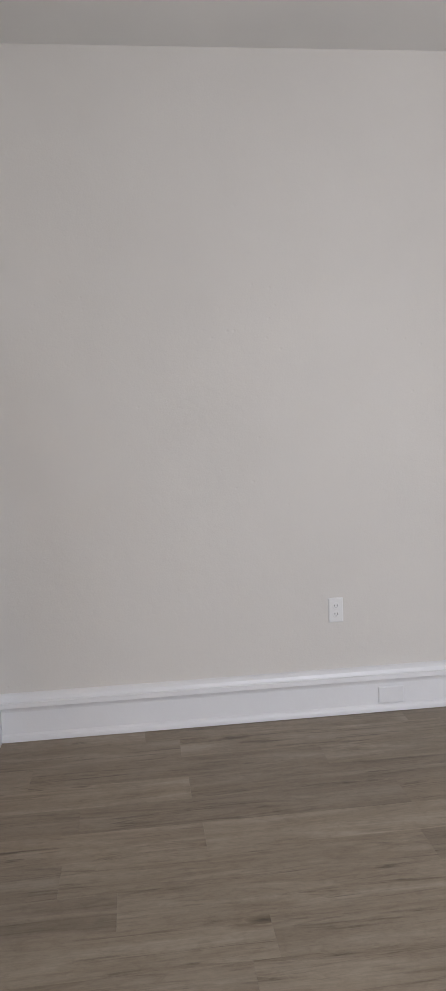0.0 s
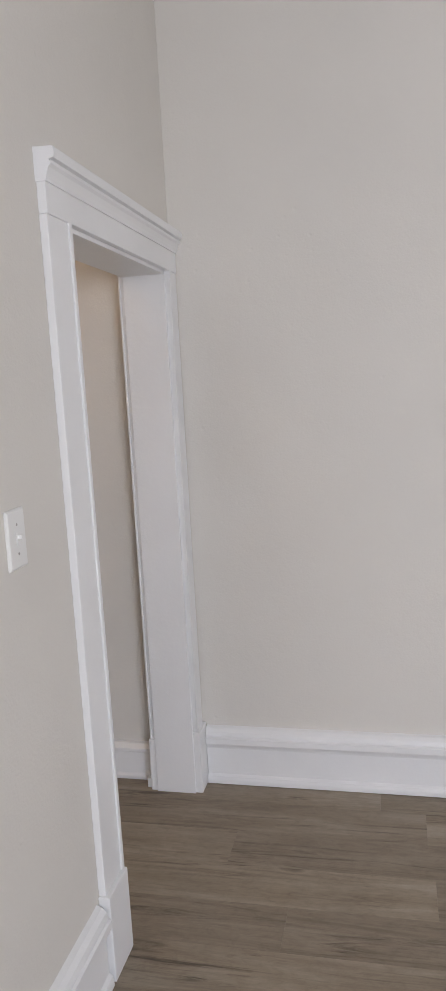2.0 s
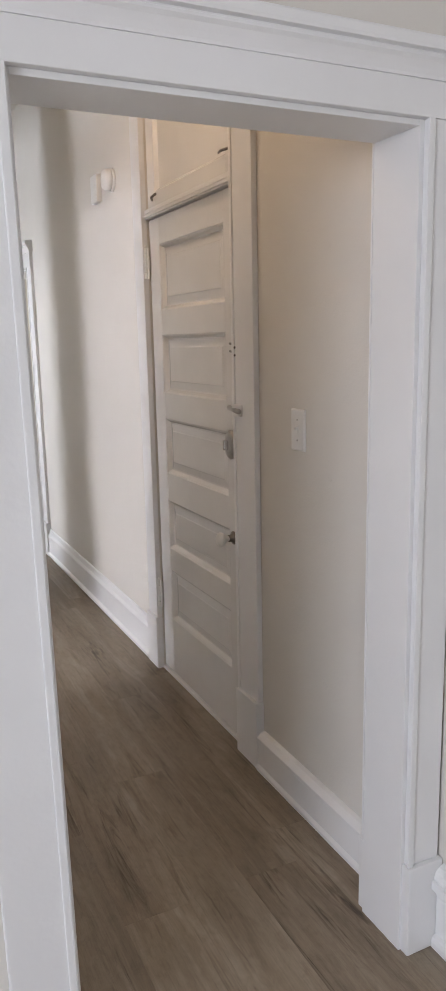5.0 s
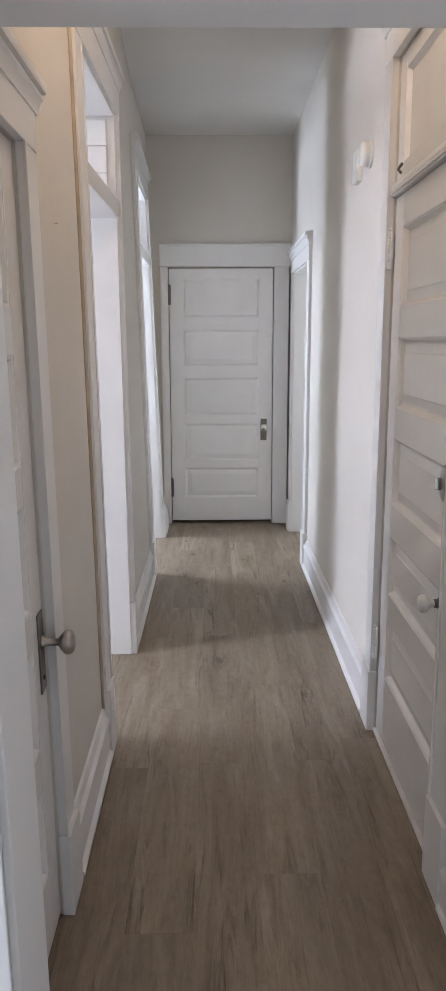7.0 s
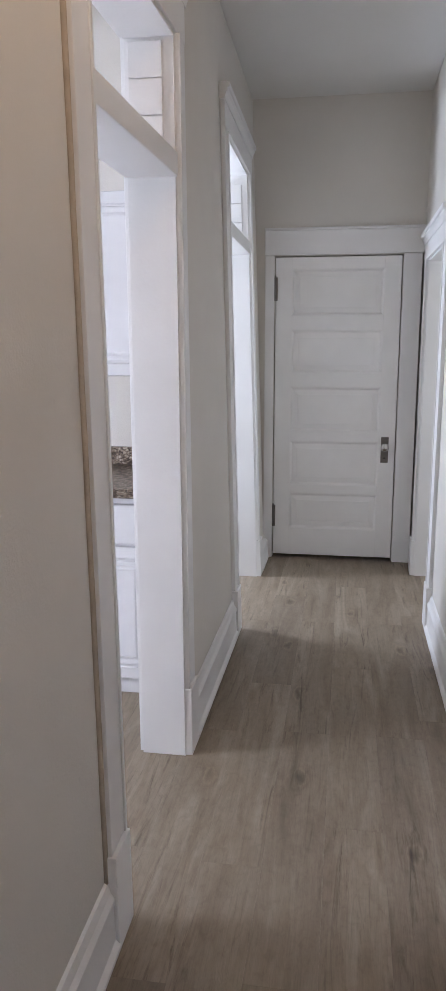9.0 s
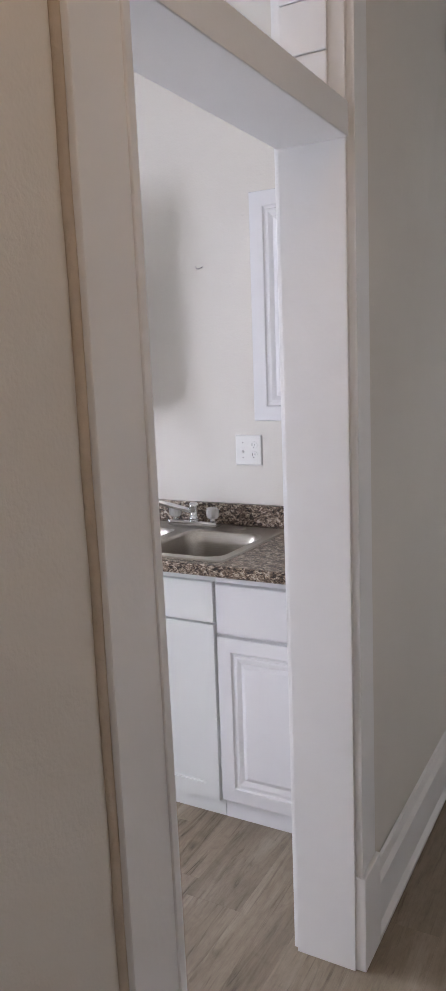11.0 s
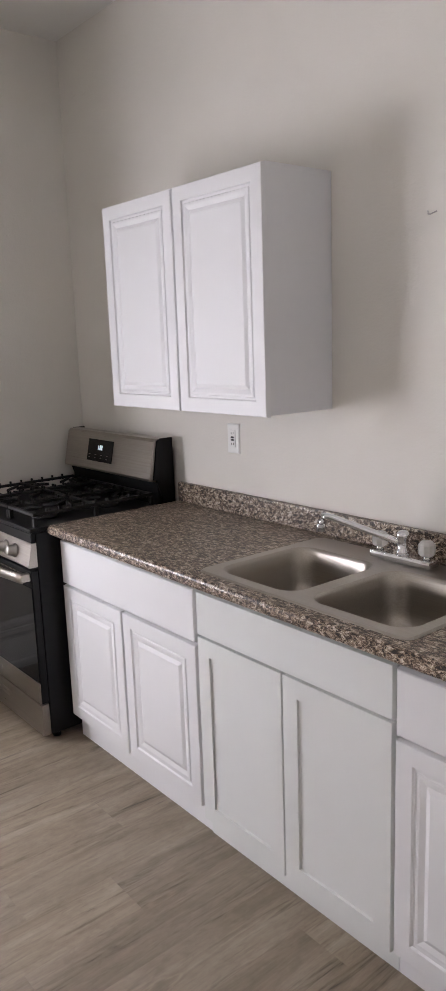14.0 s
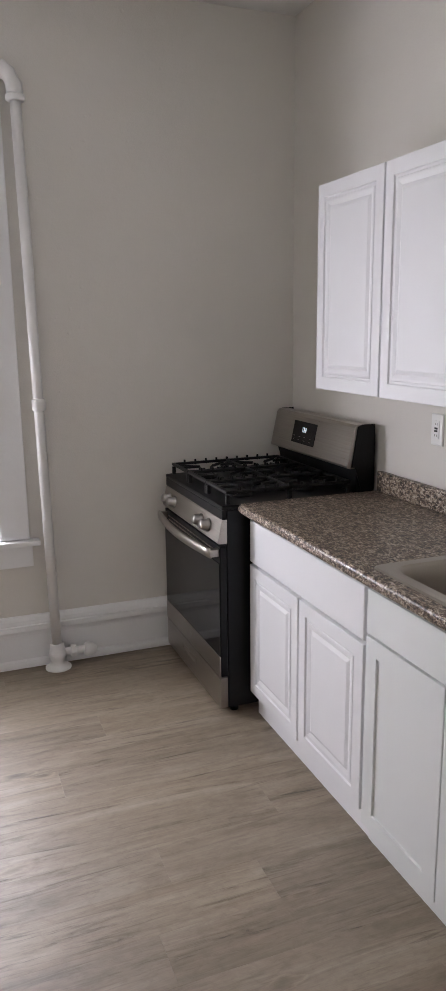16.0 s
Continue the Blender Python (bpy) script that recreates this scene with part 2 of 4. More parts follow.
def wbox(bm, P, a0, d0, z0, a1, d1, z1, bevel=0.0):
    return box(bm, *P(a0, d0, z0), *P(a1, d1, z1), bevel)


def plate(P, a0, a1, z0, z1, loops, back):
    """A panel made of nested rectangles, each (inset, depth); back: the depth of its rear."""
    bm = bmesh.new()
    rings = []
    for inset, d in [(0, back)] + list(loops):
        rings.append([bm.verts.new(P(a, d, z)) for a, z in ((a0 + inset, z0 + inset), (a1 - inset, z0 + inset), (a1 - inset, z1 - inset), (a0 + inset, z1 - inset))])
    for r, s in zip(rings, rings[1:]):
        for i in range(4):
            bm.faces.new((r[i], r[(i + 1) % 4], s[(i + 1) % 4], s[i]))
    bm.faces.new(rings[-1])
    bm.faces.new(rings[0][::-1])
    return bm


def turned(profile, at, axis=(0, 0, 1), n=20, bm=None):
    """A round thing from (radius, height) pairs along an axis."""
    bm = bm or bmesh.new()
    turn = Vector((0, 0, 1)).rotation_difference(Vector(axis)).to_matrix()
    rings = []
    for r, h in profile:
        rings.append([bm.verts.new(Vector(at) + turn @ Vector((r * math.cos(6.28318 * i / n), r * math.sin(6.28318 * i / n), h))) for i in range(n)])
    for r, s in zip(rings, rings[1:]):
        for i in range(n):
            bm.faces.new((r[i], r[(i + 1) % n], s[(i + 1) % n], s[i]))
    bm.faces.new(rings[0][::-1])
    bm.faces.new(rings[-1])
    return bm


def tube(points, radius, n=12, bm=None):
    """A round bar along a line of points."""
    bm = bm or bmesh.new()
    pts = [Vector(p) for p in points]
    rings = []
    for i, p in enumerate(pts):
        t = (pts[min(i + 1, len(pts) - 1)] - pts[max(i - 1, 0)]).normalized()
        u = t.cross(Vector((0.31, 0.17, 0.93)) if abs(t.z) < 0.9 else Vector((0.93, 0.3, 0.1))).normalized()
        w = t.cross(u)
        rings.append([bm.verts.new(p + radius * (math.cos(6.28318 * k / n) * u + math.sin(6.28318 * k / n) * w)) for k in range(n)])
    for r, s in zip(rings, rings[1:]):
        for k in range(n):
            bm.faces.new((r[k], r[(k + 1) % n], s[(k + 1) % n], s[k]))
    bm.faces.new(rings[0][::-1])
    bm.faces.new(rings[-1])
    return bm


def moulding(P, a0, a1, profile):
    """A straight moulding along a wall from a closed (d, z) outline."""
    bm = bmesh.new()
    r0 = [bm.verts.new(P(a0, d, z)) for d, z in profile]
    r1 = [bm.verts.new(P(a1, d, z)) for d, z in profile]
    n = len(profile)
    for i in range(n):
        bm.faces.new((r0[i], r0[(i + 1) % n], r1[(i + 1) % n], r1[i]))
    bm.faces.new(r0)
    bm.faces.new(r1[::-1])
    return bm

# ---- structure: walls, ceiling, floor ----
CEIL = 3.01
ROOM_N = 0.034    # room's north wall face
EAST = 1.022      # east wall's face, room and hall
WEST = -0.005     # hall's west wall face, hall side
KW = -0.153       # the same wall, kitchen side
slab("wall_east", [(EAST, -4.0, 0, 1.14, 1.045, CEIL), (EAST, 1.045, 2.40, 1.14, 1.86, CEIL), (EAST, 1.86, 0, 1.14, 4.15, CEIL),
                   (EAST, 4.15, 1.98, 1.14, 5.02, CEIL), (EAST, 5.02, 0, 1.14, 5.33, CEIL)], WALL, "greige painted plaster wall", "wall")
slab("wall_between_room_and_hall", [(-3.6, ROOM_N, 0, 0.112, 0.170, CEIL), (0.112, ROOM_N, 1.884, 0.925, 0.170, CEIL), (0.925, ROOM_N, 0, EAST, 0.170, CEIL)],
     WALL, "greige painted plaster wall with doorway", "wall")
slab("wall_west_of_hall", [(KW, 0.170, 0, WEST, 0.24, CEIL), (KW, 0.24, 1.915, WEST, 0.90, CEIL), (KW, 0.90, 0, WEST, 1.765, CEIL), (KW, 1.765, 2.44, WEST, 2.655, CEIL),
                           (KW, 2.655, 0, WEST, 3.925, CEIL), (KW, 3.925, 2.47, WEST, 4.85, CEIL), (KW, 4.85, 0, WEST, 5.33, CEIL)],
     WALL, "greige painted plaster wall with openings", "wall")
slab("wall_end", [(-2.0, 5.33, 0, 0.06, 5.47, CEIL), (0.06, 5.33, 2.048, 0.888, 5.47, CEIL), (0.888, 5.33, 0, 1.008, 5.47, CEIL),
                  (1.008, 5.33, 2.05, 2.7, 5.47, CEIL), (1.020, 5.33, 0, 2.7, 5.47, 2.05), (1.008, 5.33, 0, 1.020, 5.47, 0.09)],
     WALL, "grey painted plaster wall", "wall")
slab("wall_kitchen_north", [(-3.12, 3.66, 0, KW, 3.80, CEIL)], WALL, "greige painted kitchen wall", "wall")
slab("wall_kitchen_west", [(-3.26, 0.17, 0, -3.12, 1.15, CEIL), (-3.26, 1.15, 0, -3.12, 2.16, 0.62), (-3.26, 1.15, 2.45, -3.12, 2.16, CEIL), (-3.26, 2.16, 0, -3.12, 3.80, CEIL)],
     WALL, "greige painted kitchen wall with window", "wall")
slab("wall_room_west", [(-3.74, -4.0, 0, -3.6, -3.28, CEIL), (-3.74, -3.28, 0, -3.6, -1.52, 0.66), (-3.74, -3.28, 2.34, -3.6, -1.52, CEIL), (-3.74, -1.52, 0, -3.6, 0.17, CEIL)], WALL, "greige painted plaster wall", "wall")
slab("wall_room_south", [(-3.74, -4.14, 0, 1.14, -4.0, CEIL)],
     WALL, "greige painted plaster wall", "wall")
slab("wall_side_room_west", [(-2.1, 3.80, 0, -2.0, 4.15, CEIL), (-2.1, 4.15, 0, -2.0, 5.15, 0.9), (-2.1, 4.15, 2.3, -2.0, 5.15, CEIL), (-2.1, 5.15, 0, -2.0, 5.47, CEIL)],
     CEILING, "white painted wall", "wall")
slab("wall_side_room_east", [(2.6, 3.4, 0, 2.7, 4.15, CEIL), (2.6, 4.15, 0, 2.7, 5.05, 0.9), (2.6, 4.15, 2.3, 2.7, 5.05, CEIL), (2.6, 5.05, 0, 2.7, 5.33, CEIL),
                             (1.14, 3.4, 0, 2.6, 3.5, CEIL)], CEILING, "pale painted wall", "wall")
# unseen near-black sheets added so that door gaps look unlit
slab("wall_behind_doors", [(-0.2, 5.49, 0, 1.3, 5.55, 2.3), (1.16, 0.8, 0, 1.22, 2.1, 2.5)], SLOT, "dark sheet standing for the unlit space behind the closed doors", "wall")
slab("ceiling", [(-3.8, -4.2, CEIL, 2.75, 5.5, CEIL + 0.12)], CEILING, "flat white painted ceiling", "ceiling")
slab("subfloor", [(-3.74, -4.14, -0.2, 1.14, 0.17, -0.012), (-3.26, 0.17, -0.2, 1.14, 3.80, -0.012), (-2.1, 3.80, -0.2, 1.14, 5.55, -0.012), (1.14, 3.4, -0.2, 2.7, 5.55, -0.012)], GREY_WOOD, "bare subfloor under the planks", "floor")

# ---- baseboards ----
TALL = [(0, 0.002), (0.031, 0.002), (0.031, 0.018), (0.028, 0.030), (0.019, 0.037), (0.019, 0.138), (0.022, 0.148), (0.029, 0.160), (0.036, 0.163), (0.036, 0.184), (0.029, 0.187), (0.029, 0.193), (0.025, 0.206), (0.014, 0.217), (0, 0.222)]
MID = [(0, 0.003), (0.030, 0.003), (0.034, 0.008), (0.034, 0.02), (0.022, 0.034), (0.020, 0.13), (0.024, 0.136), (0.024, 0.15), (0.014, 0.165), (0.008, 0.19), (0, 0.194)]
LOW = [(0, 0), (0.034, 0), (0.036, 0.004), (0.036, 0.015), (0.028, 0.024), (0.028, 0.108), (0.031, 0.113), (0.031, 0.124), (0.014, 0.138), (0, 0.141)]


def baseboard(P, a0, a1, profile):
    ob = linked("baseboard", moulding(P, a0, a1, profile), TRIM)
    return tagged(ob, "white painted moulded wooden baseboard", "baseboard", "", "structure")


E_IN = on_wall("y", EAST, -1)
W_IN = on_wall("y", WEST, 1)
R_NORTH = on_wall("x", ROOM_N, -1)
baseboard(E_IN, -4.0, 0.0, TALL)
baseboard(E_IN, 0.19, 0.895, LOW)
baseboard(E_IN, 1.985, 4.03, MID)
baseboard(W_IN, 1.034, 1.684, MID)
baseboard(W_IN, 2.738, 3.804, MID)
baseboard(W_IN, 4.97, 5.305, LOW)
baseboard(R_NORTH, -3.6, -0.012, TALL)
KITCHEN_BASE = [(d, z * 1.17) for d, z in TALL]
baseboard(on_wall("y", -3.12, 1), 0.17, 3.66, KITCHEN_BASE)
baseboard(on_wall("x", 0.17, 1), -3.09, KW, KITCHEN_BASE)
baseboard(on_wall("x", -4.0, 1), -3.57, 0.99, TALL)
baseboard(on_wall("y", -3.6, 1), -3.97, 0.03, TALL)

# ---- door and opening trim ----
CAP = [(0.0, 0.0), (0.026, 0.0), (0.026, 0.006), (0.029, 0.016), (0.034, 0.028), (0.040, 0.034), (0.040, 0.039), (0.036, 0.041), (0.036, 0.044), (0.047, 0.046), (0.049, 0.052), (0.049, 0.066), (0.046, 0.070), (0.0, 0.072)]


def side_casing(t, P, a0, a1, top, plinth, inner):
    """A flat side casing with a bead along its opening edge, on a plinth block."""
    bm = bmesh.new()
    wbox(bm, P, a0, 0, plinth, a1, 0.020, top, 0.003)
    part("side_casing", bm, TRIM, t)
    bm = bmesh.new()
    bead = (inner - 0.012, inner + 0.004) if inner > 0.5 * (a0 + a1) else (inner - 0.004, inner + 0.012)
    wbox(bm, P, bead[0], 0.019, plinth, bead[1], 0.025, top, 0.002)
    part("bead", bm, TRIM, t)
    if plinth > 0:
        bm = bmesh.new()
        wbox(bm, P, a0 - 0.006, 0, 0, a1 + 0.006, 0.032, plinth, 0.004)
        part("plinth_block", bm, TRIM, t)


def head_casing(t, P, a0, a1, z0, z1, cap=True, over=0.02):
    bm = bmesh.new()
    wbox(bm, P, a0, 0, z0, a1, 0.022, z1, 0.003)
    part("head_casing", bm, TRIM, t)
    if cap:
        part("cap_moulding", moulding(P, a0 - over, a1 + over, [(d, z1 - 0.052 + z) for d, z in CAP]), TRIM, t)


def lining(t, P, a0, a1, top, depth, proud=0.006, thick=0.012):
    """The boards that line an opening through the wall, depth from this face to the far one."""
    for a, b in ((a0, a0 + thick), (a1 - thick, a1)):
        bm = bmesh.new()
        wbox(bm, P, a, proud, 0, b, -depth - proud, top, 0.002)
        part("jamb", bm, TRIM, t)
    bm = bmesh.new()
    wbox(bm, P, a0 + thick, proud, top - thick, a1 - thick, -depth - proud, top, 0.002)
    part("head_jamb", bm, TRIM, t)


# the wide doorway between room and hall
t = thing("doorway_trim", (0.52, ROOM_N, 0), "white painted door casing with a moulded cap", "door trim", "", "structure")
side_casing(t, R_NORTH, 0.004, 0.124, 1.884, 0.235, 0.124)
side_casing(t, R_NORTH, 0.925, 1.014, 1.884, 0.235, 0.925)
head_casing(t, R_NORTH, 0.004, 1.018, 1.884, 2.003, True, 0.003)
lining(t, R_NORTH, 0.124, 0.925, 1.884, 0.136)
S_HALL = on_wall("x", 0.170, 1)
side_casing(t, S_HALL, 0.005, 0.124, 1.884, 0.2, 0.124)
side_casing(t, S_HALL, 0.925, 1.0, 1.884, 0.2, 0.925)
head_casing(t, S_HALL, 0.005, 1.0, 1.884, 2.0, False)


bm = bmesh.new()
box(bm, 0.935, 0.205, 0.0, 0.962, 0.222, 0.036, 0.003)
part("shoe_stub", bm, TRIM, t)


def transom_opening(a0, a1, foot, top, head):
    """A cased opening with an open transom over a bar."""
    t = thing("opening_trim", (WEST, 0.5 * (a0 + a1), 0), "white painted cased opening with a transom bar", "door trim", "", "structure")
    side_casing(t, W_IN, a0 - 0.115, a0, top, foot, a0)
    side_casing(t, W_IN, a1, a1 + 0.115, top, foot, a1)
    head_casing(t, W_IN, a0 - 0.115, a1 + 0.115, top, head)
    lining(t, W_IN, a0, a1, top, WEST - KW)
    bm = bmesh.new()
    wbox(bm, W_IN, a0 + 0.012, 0.014, 2.010, a1 - 0.012, -0.156, 2.082, 0.004)
    part("transom_bar", bm, TRIM, t)
    for z in (2.085, 2.193, 2.301):
        bm = bmesh.new()
        wbox(bm, W_IN, a1 - 0.022, -0.03, z, a1 - 0.0125, -0.14, z + 0.105, 0.003)
        part("reveal_board", bm, TRIM, t)
    K = on_wall("y", KW, -1)
    for s0, s1 in ((a0 - 0.11, a0), (a1, a1 + 0.11)):
        bm = bmesh.new()
        wbox(bm, K, s0, 0, 0, s1, 0.02, top, 0.003)
        part("side_casing", bm, TRIM, t)
    bm = bmesh.new()
    wbox(bm, K, a0 - 0.11, 0, top, a1 + 0.11, 0.02, top + 0.13, 0.003)
    part("head_casing", bm, TRIM, t)
    return t


transom_opening(1.802, 2.625, 0.26, 2.43, 2.60)
transom_opening(3.925, 4.85, 0.24, 2.47, 2.63)
bm = tube([W_IN(1.6835 + 0.0012 * math.sin(k * 2.3), 0.003, 0.19 + k * 0.12) for k in range(20)], 0.0075, 8)
tagged(linked("caulk_line", bm, GREY_WOOD, True), "cracked brown caulk line beside the casing", "caulk", "", "structure")

# opening in the east wall at the far end
t = thing("far_opening_trim", (EAST, 4.58, 0), "white painted door casing with a moulded cap", "door trim", "", "structure")
side_casing(t, E_IN, 4.03, 4.15, 1.98, 0.235, 4.15)
side_casing(t, E_IN, 5.02, 5.14, 1.98, 0.235, 5.02)
head_casing(t, E_IN, 4.03, 5.14, 1.98, 2.125)
lining(t, E_IN, 4.15, 5.02, 1.98, 0.118)


# ---- panel doors ----
def panel_door(name, P, a0, a1, z0, z1, stile, panels, front, thick, label, sunk=0.012):
    """A rail-and-stile door; panels: (bottom, top) of each sunk panel; front: how far its face stands out of the wall."""
    mid = P(0.5 * (a0 + a1), front, z0)
    t = thing(name, mid, label, "door", "", "structure")
    back = front - thick
    for s0, s1 in ((a0, a0 + stile), (a1 - stile, a1)):
        bm = bmesh.new()
        wbox(bm, P, s0, back, z0, s1, front, z1, 0.002)
        part("stile", bm, DOOR_PAINT, t)
    levels = [z0] + [z for p in sorted(panels) for z in p] + [z1]
    for k in range(0, len(levels), 2):
        bm = bmesh.new()
        wbox(bm, P, a0 + stile, back, levels[k], a1 - stile, front - 0.0004, levels[k + 1], 0.0015)
        part("rail", bm, DOOR_PAINT, t)
    for p0, p1 in sorted(panels):
        d = front - 0.001
        part("panel", plate(P, a0 + stile, a1 - stile, p0, p1, [(0, d - 0.001), (0.006, d - 0.25 * sunk), (0.015, d - sunk), (0.021, d - sunk - 0.0005), (0.048, d - 0.7 * sunk), (0.051, d - 0.6 * sunk)], back + 0.004), DOOR_PAINT, t)
    return t


def hinge(P, a, z, d, parent, length=0.1, mat=None):
    bm = bmesh.new()
    wbox(bm, P, a - 0.016, d - 0.004, z - length / 2, a + 0.016, d + 0.002, z + length / 2, 0.001)
    for k in range(5):
        zz = z - length / 2 + k * length / 5
        turned([(0.0065, 0.001), (0.007, 0.003), (0.007, length / 5 - 0.003), (0.0065, length / 5 - 0.001)], P(a, d + 0.006, zz), (0, 0, 1), 10, bm)
    turned([(0.004, 0), (0.007, 0.004), (0.004, 0.012)], P(a, d + 0.006, z + length / 2), (0, 0, 1), 10, bm)
    return part("hinge", bm, mat or OLD_METAL, parent, "", True)


def knob(P, a, z, d, parent, mat, plate_size=(0.045, 0.17), reach=0.055, radius=0.027, plate_mat=None, drop=0.04):
    out = Vector(P(0, 1, 0)) - Vector(P(0, 0, 0))
    if plate_size:
        bm = bmesh.new()
        wbox(bm, P, a - plate_size[0] / 2, d, z - plate_size[1] + drop, a + plate_size[0] / 2, d + 0.004, z + drop, 0.002)
        pl = part("lock_plate", bm, plate_mat or OLD_METAL, parent)
        bm = turned([(0.006, 0), (0.006, 0.0015)], P(a, d + 0.004, z - plate_size[1] * 0.45), out, 10)
        part("keyhole", bm, SLOT, pl)
    r = radius
    bm = turned([(0.016, 0), (0.016, 0.006), (0.009, 0.010), (0.009, reach - r * 0.8), (r * 0.6, reach - r * 0.6), (r * 0.95, reach - r * 0.25), (r, reach),
                 (r * 0.9, reach + r * 0.3), (r * 0.55, reach + r * 0.5), (0.002, reach + r * 0.56)], P(a, d + 0.003, z), out, 22)
    return part("door_knob", bm, mat, parent, "", True)


END = on_wall("x", 5.33, -1)
d = panel_door("door_end", END, 0.066, 0.882, 0.024, 2.040, 0.108, [(0.215, 0.465), (0.525, 0.828), (0.895, 1.195), (1.292, 1.572), (1.668, 1.965)], -0.002, 0.04,
               "closed white five-panel wooden door at the hall's end")
knob(END, 0.815, 0.80, -0.002, d, CHROME, (0.05, 0.175), 0.05, 0.028, DARK_METAL, 0.065)
for z in (1.84, 0.30):
    hinge(END, 0.064, z, 0.0, d, 0.15, DARK_METAL)
t = thing("end_door_trim", (0.47, 5.33, 0), "white painted flat door casing", "door trim", "", "structure")
for a, b in ((-0.002, 0.058), (0.890, 1.006)):
    bm = bmesh.new()
    wbox(bm, END, a, 0, 0, b, 0.02, 2.052, 0.003)
    part("side_casing", bm, TRIM, t)
bm = bmesh.new()
wbox(bm, END, -0.004, 0, 2.053, EAST - 0.001, 0.024, 2.205, 0.003)
part("head_casing", bm, TRIM, t)
bm = bmesh.new()
wbox(bm, END, -0.004, 0, 2.205, EAST - 0.001, 0.034, 2.222, 0.004)
part("cap_moulding", bm, TRIM, t)

# entry door with a boarded transom above
ENTRY = on_wall("y", EAST, -1)
t = thing("entry_door_trim", (EAST, 1.45, 0), "white painted door casing with a transom", "door trim", "", "structure")
side_casing(t, ENTRY, 0.905, 1.045, 2.40, 0.245, 1.045)
side_casing(t, ENTRY, 1.86, 1.975, 2.40, 0.245, 1.86)
head_casing(t, ENTRY, 0.905, 1.975, 2.40, 2.55)
bm = bmesh.new()
wbox(bm, ENTRY, 1.046, 0.010, 1.962, 1.859, -0.06, 2.000, 0.003)
part("transom_bar", bm, TRIM, t)
for k, (z, dd) in enumerate(((1.968, 0.016), (1.982, 0.013))):
    bm = bmesh.new()
    wbox(bm, ENTRY, 1.048, 0.009, z, 1.857, dd, z + 0.008, 0.002)
    part("bar_moulding", bm, TRIM, t)
bm = bmesh.new()
wbox(bm, ENTRY, 1.046, 0.006, 0, 1.859, -0.1, 0.012, 0.004)
part("threshold", bm, TRIM, t)
d = panel_door("entry_door", ENTRY, 1.052, 1.853, 0.018, 1.958, 0.105, [(0.27, 0.495), (0.595, 0.805), (0.925, 1.155), (1.262, 1.498), (1.598, 1.855)], -0.006, 0.044,
               "closed white five-panel entry door with several locks", 0.018)
for z in (1.79, 0.36):
    hinge(ENTRY, 1.856, z, 0.006, d, 0.125, PLATE)
knob(ENTRY, 1.118, 0.78, -0.006, d, PLATE, None, 0.05, 0.026)
part("knob_rose", turned([(0.024, 0), (0.024, 0.004), (0.014, 0.010), (0.012, 0.022)], ENTRY(1.118, -0.0055, 0.78), (-1, 0, 0), 20), DARK_METAL, d, "", True)
part("keyhole", turned([(0.006, 0), (0.006, 0.002)], ENTRY(1.10, -0.0058, 0.71), (-1, 0, 0), 10), SLOT, d)
bm = turned([(0.036, 0), (0.036, 0.010), (0.030, 0.018), (0.018, 0.020), (0.017, 0.02), (0.002, 0.021)], ENTRY(1.115, -0.006, 1.115), (-1, 0, 0), 24)
for v in bm.verts:
    v.co.z = 1.115 + (v.co.z - 1.115) * 1.45
lock = part("deadbolt", bm, OLD_METAL, d, "tarnished oval deadbolt", True)
bm = bmesh.new()
wbox(bm, ENTRY, 1.107, 0.014, 1.098, 1.123, 0.03, 1.132, 0.004)
part("thumb_turn", bm, CHROME, lock)
bm = bmesh.new()
wbox(bm, ENTRY, 1.058, -0.006, 1.185, 1.102, 0.002, 1.30, 0.002)
latch = part("rim_latch", bm, PLATE, d, "white painted surface latch")
part("latch_bolt", tube([ENTRY(1.10, 0.012, 1.245), ENTRY(1.02, 0.03, 1.242), ENTRY(0.985, 0.034, 1.24)], 0.009), OLD_METAL, latch, "", True)
bm = bmesh.new()
wbox(bm, ENTRY, 0.985, 0.02, 1.222, 1.035, 0.034, 1.262, 0.004)
part("latch_keeper", bm, PLATE, latch)
bm = bmesh.new()
wbox(bm, ENTRY, 1.056, -0.006, 0.925, 1.09, 0.004, 0.995, 0.002)
sb = part("strike_box", bm, PLATE, d, "white painted strike box")
for z in (0.945, 0.97):
    bm = bmesh.new()
    wbox(bm, ENTRY, 1.064, 0.0035, z, 1.08, 0.0048, z + 0.01)
    part("slot", bm, SLOT, sb)
for z in (1.455, 1.43):
    part("chain_hook", tube([ENTRY(1.10, -0.006, z), ENTRY(1.085, 0.012, z + 0.004), ENTRY(1.05, 0.014, z), ENTRY(1.03, 0.022, z - 0.01)], 0.004, 8), DARK_METAL, d, "", True)
tr = thing("transom_panel", ENTRY(1.45, 0, 2.0), "white painted boarded transom over the entry door", "transom", "", "structure")
for a, b, z0, z1 in ((1.05, 1.13, 2.002, 2.396), (1.775, 1.855, 2.002, 2.396), (1.13, 1.775, 2.002, 2.06), (1.13, 1.775, 2.34, 2.396)):
    bm = bmesh.new()
    wbox(bm, ENTRY, a, -0.045, z0, b, -0.006, z1, 0.002)
    part("sash_bar", bm, DOOR_PAINT, tr)
part("board", plate(ENTRY, 1.13, 1.775, 2.06, 2.34, [(0, -0.009), (0.012, -0.022), (0.03, -0.022)], -0.042), DOOR_PAINT, tr)
part("latch", tube([ENTRY(1.17, -0.002, 2.075), ENTRY(1.13, 0.010, 2.072), ENTRY(1.07, 0.014, 2.066)], 0.0045, 8), DARK_METAL, tr, "", True)
